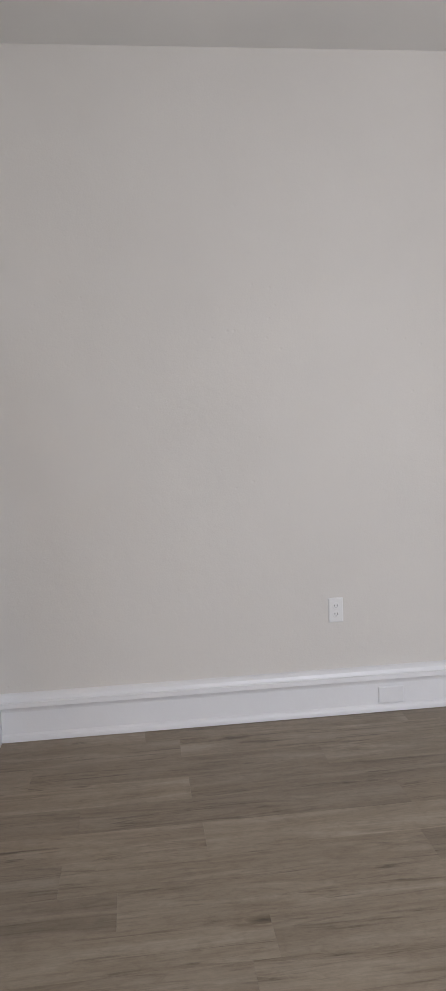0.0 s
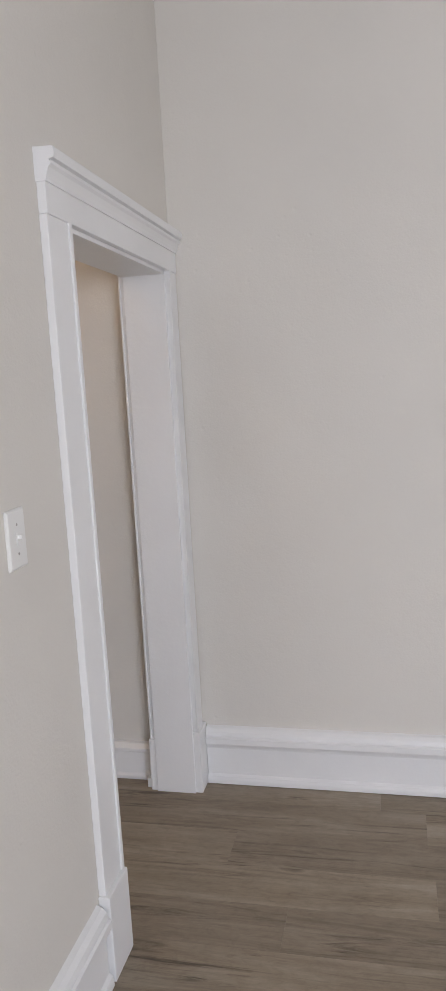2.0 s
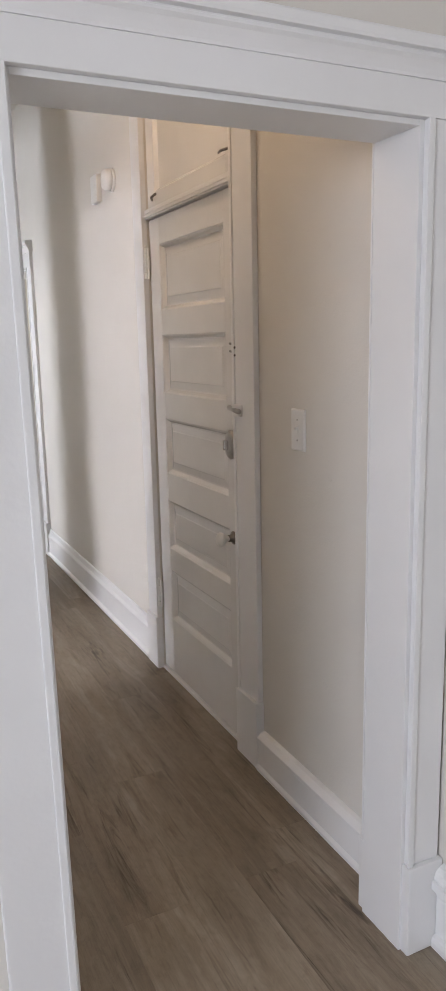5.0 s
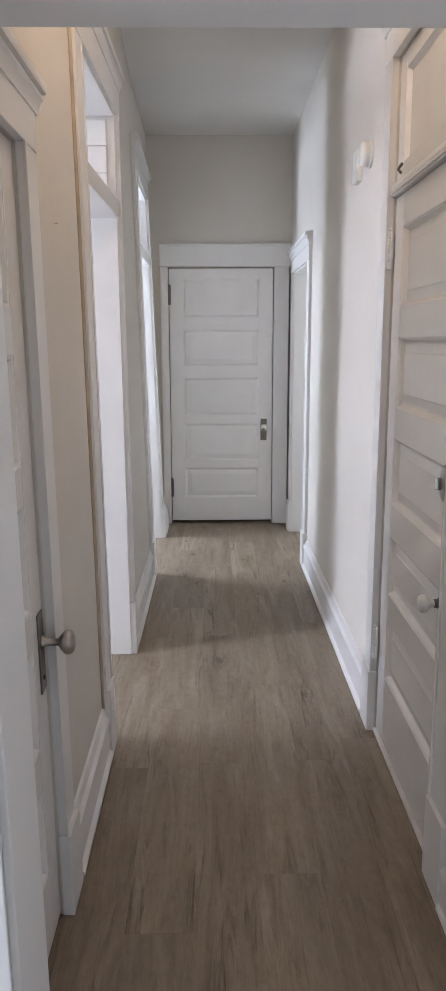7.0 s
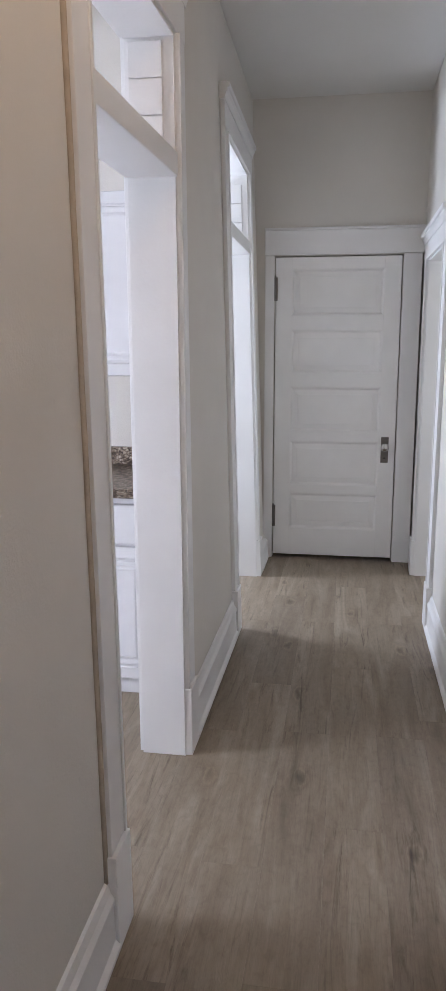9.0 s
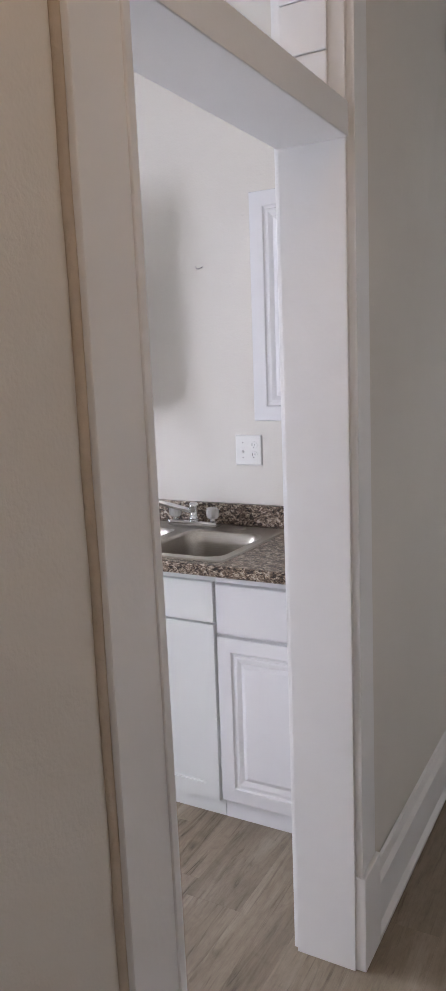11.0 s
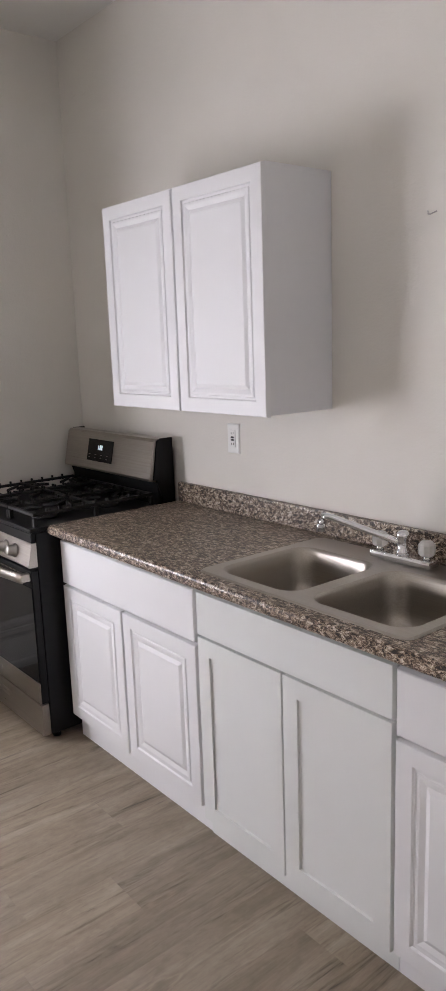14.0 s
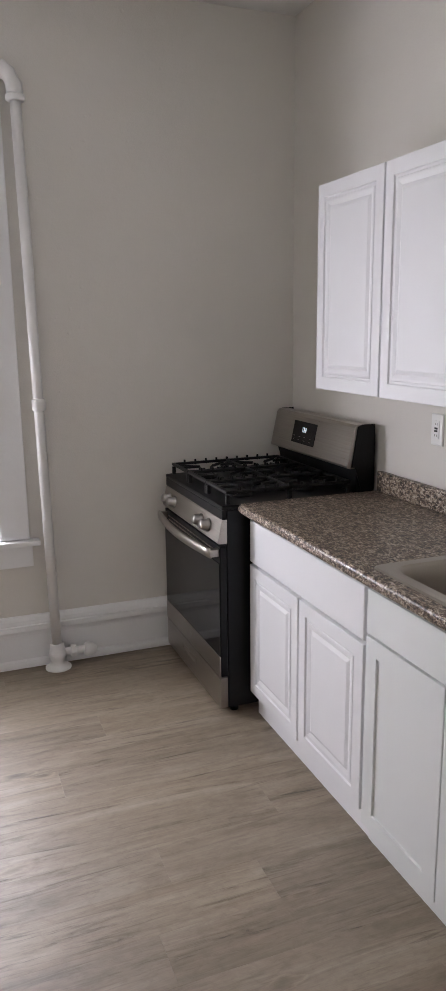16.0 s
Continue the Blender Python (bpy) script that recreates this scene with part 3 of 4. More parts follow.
part("latch", tube([ENTRY(1.80, -0.004, 2.03), ENTRY(1.77, 0.012, 2.035), ENTRY(1.72, 0.012, 2.04)], 0.005, 8), DARK_METAL, tr, "", True)

# closet door on the west side
t = thing("closet_door_trim", (WEST, 0.54, 0), "white painted door casing", "door trim", "", "structure")
side_casing(t, W_IN, 0.90, 1.022, 1.915, 0.235, 0.90)
bm = bmesh.new()
wbox(bm, W_IN, 0.20, 0, 1.915, 1.022, 0.022, 2.05, 0.003)
part("head_casing", bm, TRIM, t)
part("cap_moulding", moulding(W_IN, 0.2, 1.042, [(dd, 2.0 + z) for dd, z in CAP]), TRIM, t)
d = panel_door("closet_door", W_IN, 0.244, 0.896, 0.012, 1.911, 0.10, [(0.20, 0.44), (0.535, 0.79), (0.88, 1.13), (1.22, 1.46), (1.56, 1.79)], -0.006, 0.04,
               "closed white five-panel closet door with a worn knob")
knob(W_IN, 0.862, 0.782, -0.006, d, OLD_METAL, (0.05, 0.20), 0.065, 0.03, DARK_METAL, 0.075)
slab("closet_back", [(-0.26, 0.20, 0, -0.20, 0.95, 2.1)], WALL, "closet back wall", "wall")

# open door of the side room
d = panel_door("side_room_door", on_wall("x", 3.965, 1), -0.92, -0.165, 0.012, 1.99, 0.10, [(0.22, 0.47), (0.55, 0.83), (0.92, 1.18), (1.28, 1.54), (1.64, 1.88)], 0.0, 0.04,
               "open white five-panel door of the side room")

# ---- kitchen window ----
KWEST = on_wall("y", -3.12, 1)
w = thing("window_1", (-3.12, 1.65, 0.62), "white painted double-hung window with bright daylight", "window", "", "structure")
for a, b in ((1.02, 1.15), (2.16, 2.29)):
    bm = bmesh.new()
    wbox(bm, KWEST, a, 0, 0.64, b, 0.022, 2.45, 0.003)
    part("side_casing", bm, TRIM, w)
bm = bmesh.new()
wbox(bm, KWEST, 1.02, 0, 2.45, 2.29, 0.024, 2.58, 0.003)
part("head_casing", bm, TRIM, w)
bm = bmesh.new()
wbox(bm, KWEST, 0.985, -0.10, 0.612, 2.335, 0.062, 0.637, 0.006)
part("window_sill", bm, TRIM, w)
bm = bmesh.new()
wbox(bm, KWEST, 1.02, 0, 0.505, 2.30, 0.020, 0.611, 0.003)
part("apron", bm, TRIM, w)
for z0, z1, dd in ((0.64, 1.56, -0.05), (1.53, 2.45, -0.09)):
    s = bmesh.new()
    wbox(s, KWEST, 1.152, dd - 0.035, z0, 1.20, dd, z1, 0.002)
    wbox(s, KWEST, 2.11, dd - 0.035, z0, 2.158, dd, z1, 0.002)
    wbox(s, KWEST, 1.20, dd - 0.035, z0, 2.11, dd, z0 + 0.06, 0.002)
    wbox(s, KWEST, 1.20, dd - 0.035, z1 - 0.04, 2.11, dd, z1, 0.002)
    sash = part("window_frame", s, TRIM, w)
    g = bmesh.new()
    wbox(g, KWEST, 1.20, dd - 0.020, z0 + 0.06, 2.11, dd - 0.015, z1 - 0.04)
    pane = part("pane", g, GLASS, sash)
    pane.visible_shadow = False

# ---- heating pipe beside the window ----
p = thing("heating_pipe", (-3.045, 2.375, 0), "white painted riser pipe with elbow and floor valve", "pipe")
part("riser", tube([(-3.045, 2.378, 0.05), (-3.045, 2.362, 1.25), (-3.045, 2.345, 2.57)], 0.023, 16), PIPE_PAINT, p, "", True)
part("coupling", turned([(0.025, 0), (0.031, 0.004), (0.031, 0.05), (0.025, 0.055)], (-3.045, 2.363, 1.24), (0, 0, 1), 16), PIPE_PAINT, p, "", True)
part("elbow", tube([(-3.045, 2.346, 2.53), (-3.045, 2.343, 2.58), (-3.045, 2.325, 2.615), (-3.045, 2.285, 2.64)], 0.034, 16), PIPE_PAINT, p, "", True)
part("elbow_rim", turned([(0.034, 0), (0.04, 0.004), (0.04, 0.022), (0.034, 0.026)], (-3.045, 2.346, 2.515), (0, 0, 1), 16), PIPE_PAINT, p, "", True)
part("branch", tube([(-3.045, 2.30, 2.63), (-3.045, 2.05, 2.76), (-3.045, 1.2, 2.79)], 0.022, 16), PIPE_PAINT, p, "", True)
part("floor_flange", turned([(0.062, 0), (0.062, 0.006), (0.045, 0.02), (0.036, 0.026), (0.036, 0.05), (0.042, 0.054), (0.042, 0.085), (0.034, 0.09), (0.034, 0.12), (0.026, 0.125)],
                            (-3.045, 2.378, 0.0), (0, 0, 1), 20), PIPE_PAINT, p, "", True)
part("side_branch", tube([(-3.045, 2.40, 0.075), (-3.045, 2.47, 0.075), (-3.045, 2.53, 0.075)], 0.018, 14), PIPE_PAINT, p, "", True)
part("nut", turned([(0.026, 0), (0.03, 0.003), (0.03, 0.025), (0.026, 0.028)], (-3.045, 2.44, 0.075), (0, 1, 0), 6), PIPE_PAINT, p)
part("valve_cap", turned([(0.022, 0), (0.034, 0.006), (0.036, 0.02), (0.03, 0.045), (0.018, 0.06), (0.004, 0.064)], (-3.045, 2.505, 0.072), (0, 1, -0.1), 16), PIPE_PAINT, p, "", True)

# ---- cabinets ----
FRONT = on_wall("x", 3.075, -1)   # face of the base cabinets
RAISED = [(0.002, 0.0185), (0.004, 0.020), (0.050, 0.020), (0.054, 0.0148), (0.061, 0.0140), (0.064, 0.0170), (0.071, 0.0170), (0.086, 0.0126), (0.100, 0.0182)]
SHAKER = [(0.001, 0.0165), (0.002, 0.018), (0.056, 0.018), (0.057, 0.011)]
SLABBED = [(0.003, 0.0175), (0.006, 0.020)]
THIN = [(0.001, 0.0165), (0.002, 0.018)]


def base_cabinet(x0, x1, fronts, mat, label, toe=3.09):
    t = thing("base_cabinet", (0.5 * (x0 + x1), 3.36, 0), label, "cabinet", "kitchen base cabinets")
    bm = bmesh.new()
    box(bm, x0, 3.075, 0.10, x1, 3.655, 0.72, 0.001)
    box(bm, x0, 3.075, 0.72, x1, 3.094, 0.873)
    for s0, s1 in ((x0, x0 + 0.016), (x1 - 0.016, x1)):
        box(bm, s0, 3.094, 0.72, s1, 3.655, 0.873)
    part("body", bm, mat, t)
    bm = bmesh.new()
    box(bm, x0, toe, 0.0, x1, toe + 0.018, 0.0995, 0.001)
    part("toe_board", bm, mat, t)
    for name, a0, a1, z0, z1, loops in fronts:
        part(name, plate(FRONT, a0, a1, z0, z1, loops, 0.0006), mat, t)
    return t


base_cabinet(-2.272, -1.394, [("drawer_front", -2.270, -1.397, 0.672, 0.850, SLABBED), ("door", -2.270, -1.838, 0.105, 0.664, RAISED), ("door", -1.830, -1.398, 0.105, 0.664, RAISED)],
             CABINET, "white base cabinet with two raised-panel doors", 3.094)
base_cabinet(-1.392, -0.628, [("false_front", -1.388, -0.632, 0.706, 0.846, THIN), ("door", -1.388, -1.012, 0.070, 0.700, SHAKER), ("door", -1.008, -0.632, 0.070, 0.700, SHAKER)],
             SINK_BASE_WHITE, "white shaker sink base cabinet under the sink")
base_cabinet(-0.626, -0.200, [("drawer_front", -0.622, -0.204, 0.672, 0.844, SLABBED), ("door", -0.622, -0.204, 0.080, 0.664, RAISED)],
             CABINET, "white base cabinet with drawer and raised-panel door")


def wall_cabinet(x0, x1, doors, label):
    t = thing("wall_cabinet", (0.5 * (x0 + x1), 3.66, 1.357), label, "cabinet", "kitchen wall cabinets")
    bm = bmesh.new()
    box(bm, x0, 3.372, 1.357, x1, 3.6585, 2.119, 0.0015)
    part("body", bm, CABINET, t)
    face = on_wall("x", 3.372, -1)
    for a0, a1 in doors:
        part("door", plate(face, a0, a1, 1.352, 2.116, RAISED, 0.0006), CABINET, t)
    return t


wall_cabinet(-2.285, -1.371, [(-2.288, -1.832), (-1.826, -1.368)], "white two-door wall cabinet with raised panels")
wall_cabinet(-0.604, -0.222, [(-0.607, -0.226)], "white single-door wall cabinet beside the opening")

# ---- countertop ----
SX0, SX1, SY0, SY1 = -1.376, -0.588, 3.055, 3.600
top = thing("countertop", (-1.2, 3.33, 0.873), "speckled brown granite-look laminate countertop with backsplash", "countertop")
bm = bmesh.new()
ring = {}
for z in (0.875, 0.914):
    ring[z] = ([bm.verts.new((x, y, z)) for x, y in ((-2.274, 3.010), (-0.198, 3.010), (-0.198, 3.64), (-2.274, 3.64))],
               [bm.verts.new((x, y, z)) for x, y in ((SX0 + 0.012, SY0 + 0.012), (SX1 - 0.012, SY0 + 0.012), (SX1 - 0.012, SY1 - 0.012), (SX0 + 0.012, SY1 - 0.012))])
for k in range(4):
    n = (k + 1) % 4
    for a, b in ((ring[0.914][0], ring[0.914][1]), (ring[0.875][1], ring[0.875][0]), (ring[0.875][0], ring[0.914][0]), (ring[0.914][1], ring[0.875][1])):
        bm.faces.new((a[k], a[n], b[n], b[k]))
lip = [e for e in bm.edges if all(v.co.y < 3.011 for v in e.verts) and abs(e.verts[0].co.x - e.verts[1].co.x) > 0.1]
bmesh.ops.bevel(bm, geom=lip, offset=0.012, segments=3, affect="EDGES", profile=0.5)
part("slab", bm, GRANITE, top)
bm = bmesh.new()
box(bm, -2.262, 3.632, 0.9145, -0.198, 3.6585, 1.0, 0.006)
part("backsplash", bm, GRANITE, top)


# ---- sink and faucet ----
def rounded(x0, y0, x1, y1, r, z, bm, n=6):
    pts = []
    for cx, cy, a in ((x1 - r, y1 - r, 0), (x0 + r, y1 - r, 90), (x0 + r, y0 + r, 180), (x1 - r, y0 + r, 270)):
        for k in range(n + 1):
            b = radians(a + 90 * k / n)
            pts.append(bm.verts.new((cx + r * math.cos(b), cy + r * math.sin(b), z)))
    return pts


def loop_edges(bm, vs):
    return [bm.edges.new((vs[i], vs[(i + 1) % len(vs)])) for i in range(len(vs))]


def bridge(bm, a, b):
    n = len(a)
    for i in range(n):
        bm.faces.new((a[i], a[(i + 1) % n], b[(i + 1) % n], b[i]))


sink = thing("kitchen_sink", (-0.98, 3.33, 0.914), "brushed stainless double-bowl drop-in kitchen sink", "sink")
bm = bmesh.new()
BOWLS = ((-1.340, 3.098, -1.008, 3.478), (-0.962, 3.098, -0.626, 3.478))
outer = rounded(SX0 + 0.006, SY0 + 0.006, SX1 - 0.006, SY1 - 0.006, 0.03, 0.9195, bm)
low = rounded(SX0, SY0, SX1, SY1, 0.032, 0.9148, bm)
es = loop_edges(bm, outer)
holes = []
for x0, y0, x1, y1 in BOWLS:
    h = rounded(x0, y0, x1, y1, 0.065, 0.9185, bm)
    holes.append(h)
    es += loop_edges(bm, h)
bmesh.ops.triangle_fill(bm, use_beauty=True, use_dissolve=False, edges=es)
bridge(bm, low, outer)
part("rim", bm, SINK_STEEL, sink)
for (x0, y0, x1, y1) in BOWLS:
    bm = bmesh.new()
    prev = rounded(x0, y0, x1, y1, 0.065, 0.9185, bm)
    for inset, dz in ((0.004, 0.003), (0.009, 0.012), (0.014, 0.05), (0.019, 0.11), (0.026, 0.145), (0.042, 0.163), (0.075, 0.171), (0.12, 0.174)):
        nxt = rounded(x0 + inset, y0 + inset, x1 - inset, y1 - inset, max(0.04, 0.065 - inset * 0.2), 0.9185 - dz, bm)
        bridge(bm, prev, nxt)
        prev = nxt
    bm.faces.new(prev)
    bowl = part("bowl", bm, SINK_STEEL, sink, "", True)
    cx, cy = 0.5 * (x0 + x1), 0.5 * (y0 + y1)
    part("drain", turned([(0.044, 0), (0.043, 0.003), (0.032, 0.003), (0.026, 0.001), (0.004, 0.001)], (cx, cy, 0.7447), (0, 0, 1), 24), CHROME, bowl, "", True)
part("hole_cover", turned([(0.022, 0), (0.022, 0.003), (0.018, 0.005), (0.002, 0.005)], (-0.775, 3.545, 0.9195), (0, 0, 1), 20), SINK_STEEL, sink, "", True)

f = thing("faucet", (-0.985, 3.548, 0.9195), "chrome two-handle faucet with clear acrylic knobs", "faucet")
bm = bmesh.new()
box(bm, -1.095, 3.522, 0.9195, -0.870, 3.574, 0.942, 0.008)
part("base", bm, CHROME, f, "", False)
part("spout_post", turned([(0.021, 0), (0.021, 0.012), (0.0165, 0.016), (0.0165, 0.05), (0.019, 0.053), (0.019, 0.066), (0.012, 0.073), (0.002, 0.074)], (-0.985, 3.548, 0.942), (0, 0, 1), 20), CHROME, f, "", True)
part("spout", tube([(-0.985, 3.546, 0.978), (-1.03, 3.525, 0.992), (-1.12, 3.478, 1.023), (-1.19, 3.443, 1.047), (-1.208, 3.434, 1.047), (-1.214, 3.431, 1.03), (-1.214, 3.431, 1.012)], 0.0105, 14), CHROME, f, "", True)
part("aerator", turned([(0.0135, 0), (0.0135, 0.022), (0.011, 0.024)], (-1.214, 3.431, 0.996), (0, 0, 1), 16), CHROME, f, "", True)


def acrylic_build(nt, bsdf):
    glass_build(nt, bsdf)
    bsdf.inputs["Transmission Weight"].default_value = 0.55
    bsdf.inputs["Base Color"].default_value = (0.9, 0.88, 0.84, 1)
    bsdf.inputs["Roughness"].default_value = 0.2


ACRYLIC = material("clear_acrylic", acrylic_build)
for x in (-1.072, -0.898):
    part("handle_stem", turned([(0.012, 0), (0.010, 0.012)], (x, 3.548, 0.942), (0, 0, 1), 14), CHROME, f, "", True)
    bm = turned([(0.017, 0), (0.024, 0.006), (0.026, 0.02), (0.025, 0.036), (0.018, 0.045), (0.003, 0.046)], (x, 3.548, 0.953), (0, 0, 1), 10)
    part("handle_knob", bm, ACRYLIC, f, "clear faceted acrylic knob")

# ---- gas stove ----
X0, X1 = -3.066, -2.304
YF = 2.972                          # front of the body
SF = on_wall("x", YF, -1)
st = thing("gas_range", (-2.685, 3.30, 0), "stainless and black freestanding gas range", "stove")
bm = bmesh.new()
box(bm, X0, YF, 0.03, X1, 3.640, 0.885, 0.004)
part("body", bm, BLACK, st)
for x in (X0 + 0.04, X1 - 0.04):
    for y in (YF + 0.04, 3.60):
        part("foot", turned([(0.018, 0), (0.018, 0.006), (0.01, 0.008), (0.01, 0.03)], (x, y, 0), (0, 0, 1), 10), BLACK, st)
bm = bmesh.new()
box(bm, X0 - 0.002, YF - 0.022, 0.8855, X1 + 0.002, 3.560, 0.903, 0.006)
box(bm, X0 - 0.001, YF - 0.021, 0.846, X1 + 0.001, YF - 0.0005, 0.886, 0.004)
part("cooktop", bm, BLACK, st)
bm = bmesh.new()
wbox(bm, SF, X0 + 0.003, 0.001, 0.030, X1 - 0.003, 0.034, 0.166, 0.004)
dr = part("drawer", bm, STEEL, st, "stainless storage drawer")
part("drawer_pull", plate(on_wall("x", YF - 0.034, -1), -2.808, -2.618, 0.098, 0.128, [(0, 0.0015), (0.004, 0.004), (0.006, 0.004), (0.010, 0.0008)], 0.0002), STEEL, dr)
od = thing("oven_door", (-2.685, YF, 0.4), "", "")
for key in ("label", "category"):
    if key in od:
        del od[key]
od.parent = st
od.matrix_parent_inverse = st.matrix_world.inverted()
bm = bmesh.new()
wbox(bm, SF, X0 + 0.003, 0.001, 0.172, X1 - 0.003, 0.030, 0.735, 0.003)
part("door_body", bm, BLACK, od)
bm = bmesh.new()
wbox(bm, SF, X0 + 0.005, 0.0302, 0.262, X1 - 0.005, 0.034, 0.665, 0.0015)
part("window_glass", bm, OVEN_GLASS, od)
bm = bmesh.new()
wbox(bm, SF, X0 + 0.005, 0.0302, 0.174, X1 - 0.005, 0.037, 0.2615, 0.003)
part("lower_strip", bm, STEEL, od, "stainless strip under the oven window")
bm = turned([(0.013, 0), (0.013, 0.0012)], SF(-2.685, 0.037, 0.218), (0, -1, 0), 20)
part("badge", bm, OLD_METAL, od)
for k in range(16):
    bm = bmesh.new()
    a = X0 + 0.06 + k * 0.0405
    wbox(bm, SF, a, 0.0302, 0.688, a + 0.032, 0.0318, 0.694)
    wbox(bm, SF, a, 0.0302, 0.706, a + 0.032, 0.0318, 0.712)
    part("vent_slot", bm, STEEL, od)
hp = [SF(X0 + 0.02 + (X1 - X0 - 0.04) * k / 14, 0.062 + 0.028 * math.sin(math.pi * k / 14), 0.708) for k in range(15)]
bm = bmesh.new()
rows_ = []
for x, y, z in hp:
    rows_.append([bm.verts.new(c) for c in ((x, y - 0.010, z - 0.017), (x, y - 0.012, z), (x, y - 0.010, z + 0.017), (x, y, z + 0.021), (x, y + 0.008, z + 0.012), (x, y + 0.008, z - 0.012), (x, y, z - 0.021))])
for r, s in zip(rows_, rows_[1:]):
    for k in range(7):
        bm.faces.new((r[k], r[(k + 1) % 7], s[(k + 1) % 7], s[k]))
bm.faces.new(rows_[0])
bm.faces.new(rows_[-1][::-1])
part("handle", bm, STEEL, od, "curved stainless handle", True)
for x in (X0 + 0.03, X1 - 0.03):
    bm = bmesh.new()
    wbox(bm, SF, x - 0.016, 0.029, 0.692, x + 0.016, 0.072, 0.724, 0.005)
    part("handle_post", bm, STEEL, od)
# slanted control panel
bm = moulding(SF, X0 + 0.002, X1 - 0.002, [(0.0, 0.748), (0.036, 0.748), (0.040, 0.754), (0.022, 0.838), (0.018, 0.845), (0.0, 0.845)])
cp = part("control_panel", bm, STEEL, st, "slanted stainless control panel")
tilt = Vector((0, -0.98, 0.2))
for x in (X0 + 0.085, X0 + 0.165, X1 - 0.225, X1 - 0.135):
    c = SF(x, 0.030, 0.797)
    k = part("burner_knob", turned([(0.028, -0.002), (0.028, 0.007), (0.022, 0.011), (0.021, 0.034), (0.018, 0.039), (0.002, 0.039)], c, tilt, 22), OLD_METAL, cp, "", True)
# burners and grates
BURN = [(X0 + 0.17, 3.10), (X0 + 0.17, 3.40), (X1 - 0.17, 3.10), (X1 - 0.17, 3.40), (-2.685, 3.25)]
for x, y in BURN:
    part("burner", turned([(0.052, 0), (0.050, 0.010), (0.040, 0.014), (0.040, 0.018), (0.036, 0.022), (0.002, 0.023)], (x, y, 0.903), (0, 0, 1), 22), IRON, st, "", True)
g0, g1 = 2.985, 3.535
w3 = (X1 - X0 - 0.03) / 3
for k in range(3):
    a, b = X0 + 0.015 + k * w3 + 0.003, X0 + 0.015 + (k + 1) * w3 - 0.003
    bm = bmesh.new()
    bar = 0.008
    for y in (g0, 0.5 * (g0 + g1), g1):
        box(bm, a, y - bar, 0.946, b, y + bar, 0.958, 0.002)
    for x in (a + bar, b - bar):
        box(bm, x - bar, g0, 0.946, x + bar, g1, 0.958, 0.002)
    for x in (a + bar, b - bar):
        for y in (g0, 0.5 * (g0 + g1), g1):
            box(bm, x - 0.008, y - 0.008, 0.9035, x + 0.008, y + 0.008, 0.940, 0.002)
            box(bm, x - 0.006, y - 0.006, 0.946, x + 0.006, y + 0.006, 0.958, 0.002)
    for x in (a + bar, b - bar):
        for q in range(1, 10):
            yq = g0 + q * (g1 - g0) / 10
            box(bm, x - 0.005, yq - 0.004, 0.944, x + 0.005, yq + 0.004, 0.970, 0.0015)
    m = 0.5 * (a + b)
    for y0, y1 in ((g0, 0.5 * (g0 + g1)), (0.5 * (g0 + g1), g1)):
        c = 0.5 * (y0 + y1)
        for dx, dy in ((1, 1), (1, -1), (-1, 1), (-1, -1)):
            tube([(m + dx * 0.032, c + dy * 0.032, 0.944), (m + dx * (b - a) * 0.46, c + dy * (y1 - y0) * 0.42, 0.942)], 0.007, 6, bm)
        box(bm, m - 0.005, y0, 0.946, m + 0.005, y0 + 0.075, 0.958, 0.002)
        box(bm, m - 0.005, y1 - 0.075, 0.946, m + 0.005, y1, 0.958, 0.002)
    part("grate", bm, IRON, st, "black cast-iron grate")
# backguard
bm = bmesh.new()
box(bm, X0 + 0.004, 3.560, 0.885, X1 - 0.004, 3.650, 1.150, 0.003)
part("backguard_body", bm, BLACK, st)
B = on_wall("x", 3.560, -1)
bm = moulding(B, X0, X1, [(-0.05, 1.010), (0.030, 1.008), (0.044, 1.012), (0.046, 1.022), (0.012, 1.180), (0.0, 1.192), (-0.05, 1.192)])
bg = part("backguard", bm, STEEL, st, "stainless backguard with clock")
for x in (X0, X1):
    bm = moulding(B, x - 0.006 if x == X0 else x + 0.0002, x - 0.0002 if x == X0 else x + 0.006, [(-0.08, 0.89), (-0.03, 0.89), (0.010, 1.012), (0.026, 1.016), (0.0, 1.185), (-0.02, 1.194), (-0.08, 1.194)])
    part("end_cap", bm, BLACK, st)
slope = Vector((0, -0.158, -0.034)).normalized()


def on_slope(x, u, lift):
    """A place on the slanted backguard: u up its face from the lower edge."""
    n = Vector((0, -0.158, 0.034)).normalized() * lift
    return (x, 3.560 - 0.046 + 0.034 * u + n.y, 1.022 + 0.158 * u + n.z * 0 + 0.0)


def sloped_plate(x0, x1, u0, u1, lift0, lift1):
    bm = bmesh.new()
    a = [bm.verts.new(on_slope(x, u, lift0)) for x, u in ((x0, u0), (x1, u0), (x1, u1), (x0, u1))]
    b = [bm.verts.new(on_slope(x, u, lift1)) for x, u in ((x0, u0), (x1, u0), (x1, u1), (x0, u1))]
    for i in range(4):
        bm.faces.new((a[i], a[(i + 1) % 4], b[(i + 1) % 4], b[i]))
    bm.faces.new(b)
    bm.faces.new(a[::-1])
    return bm


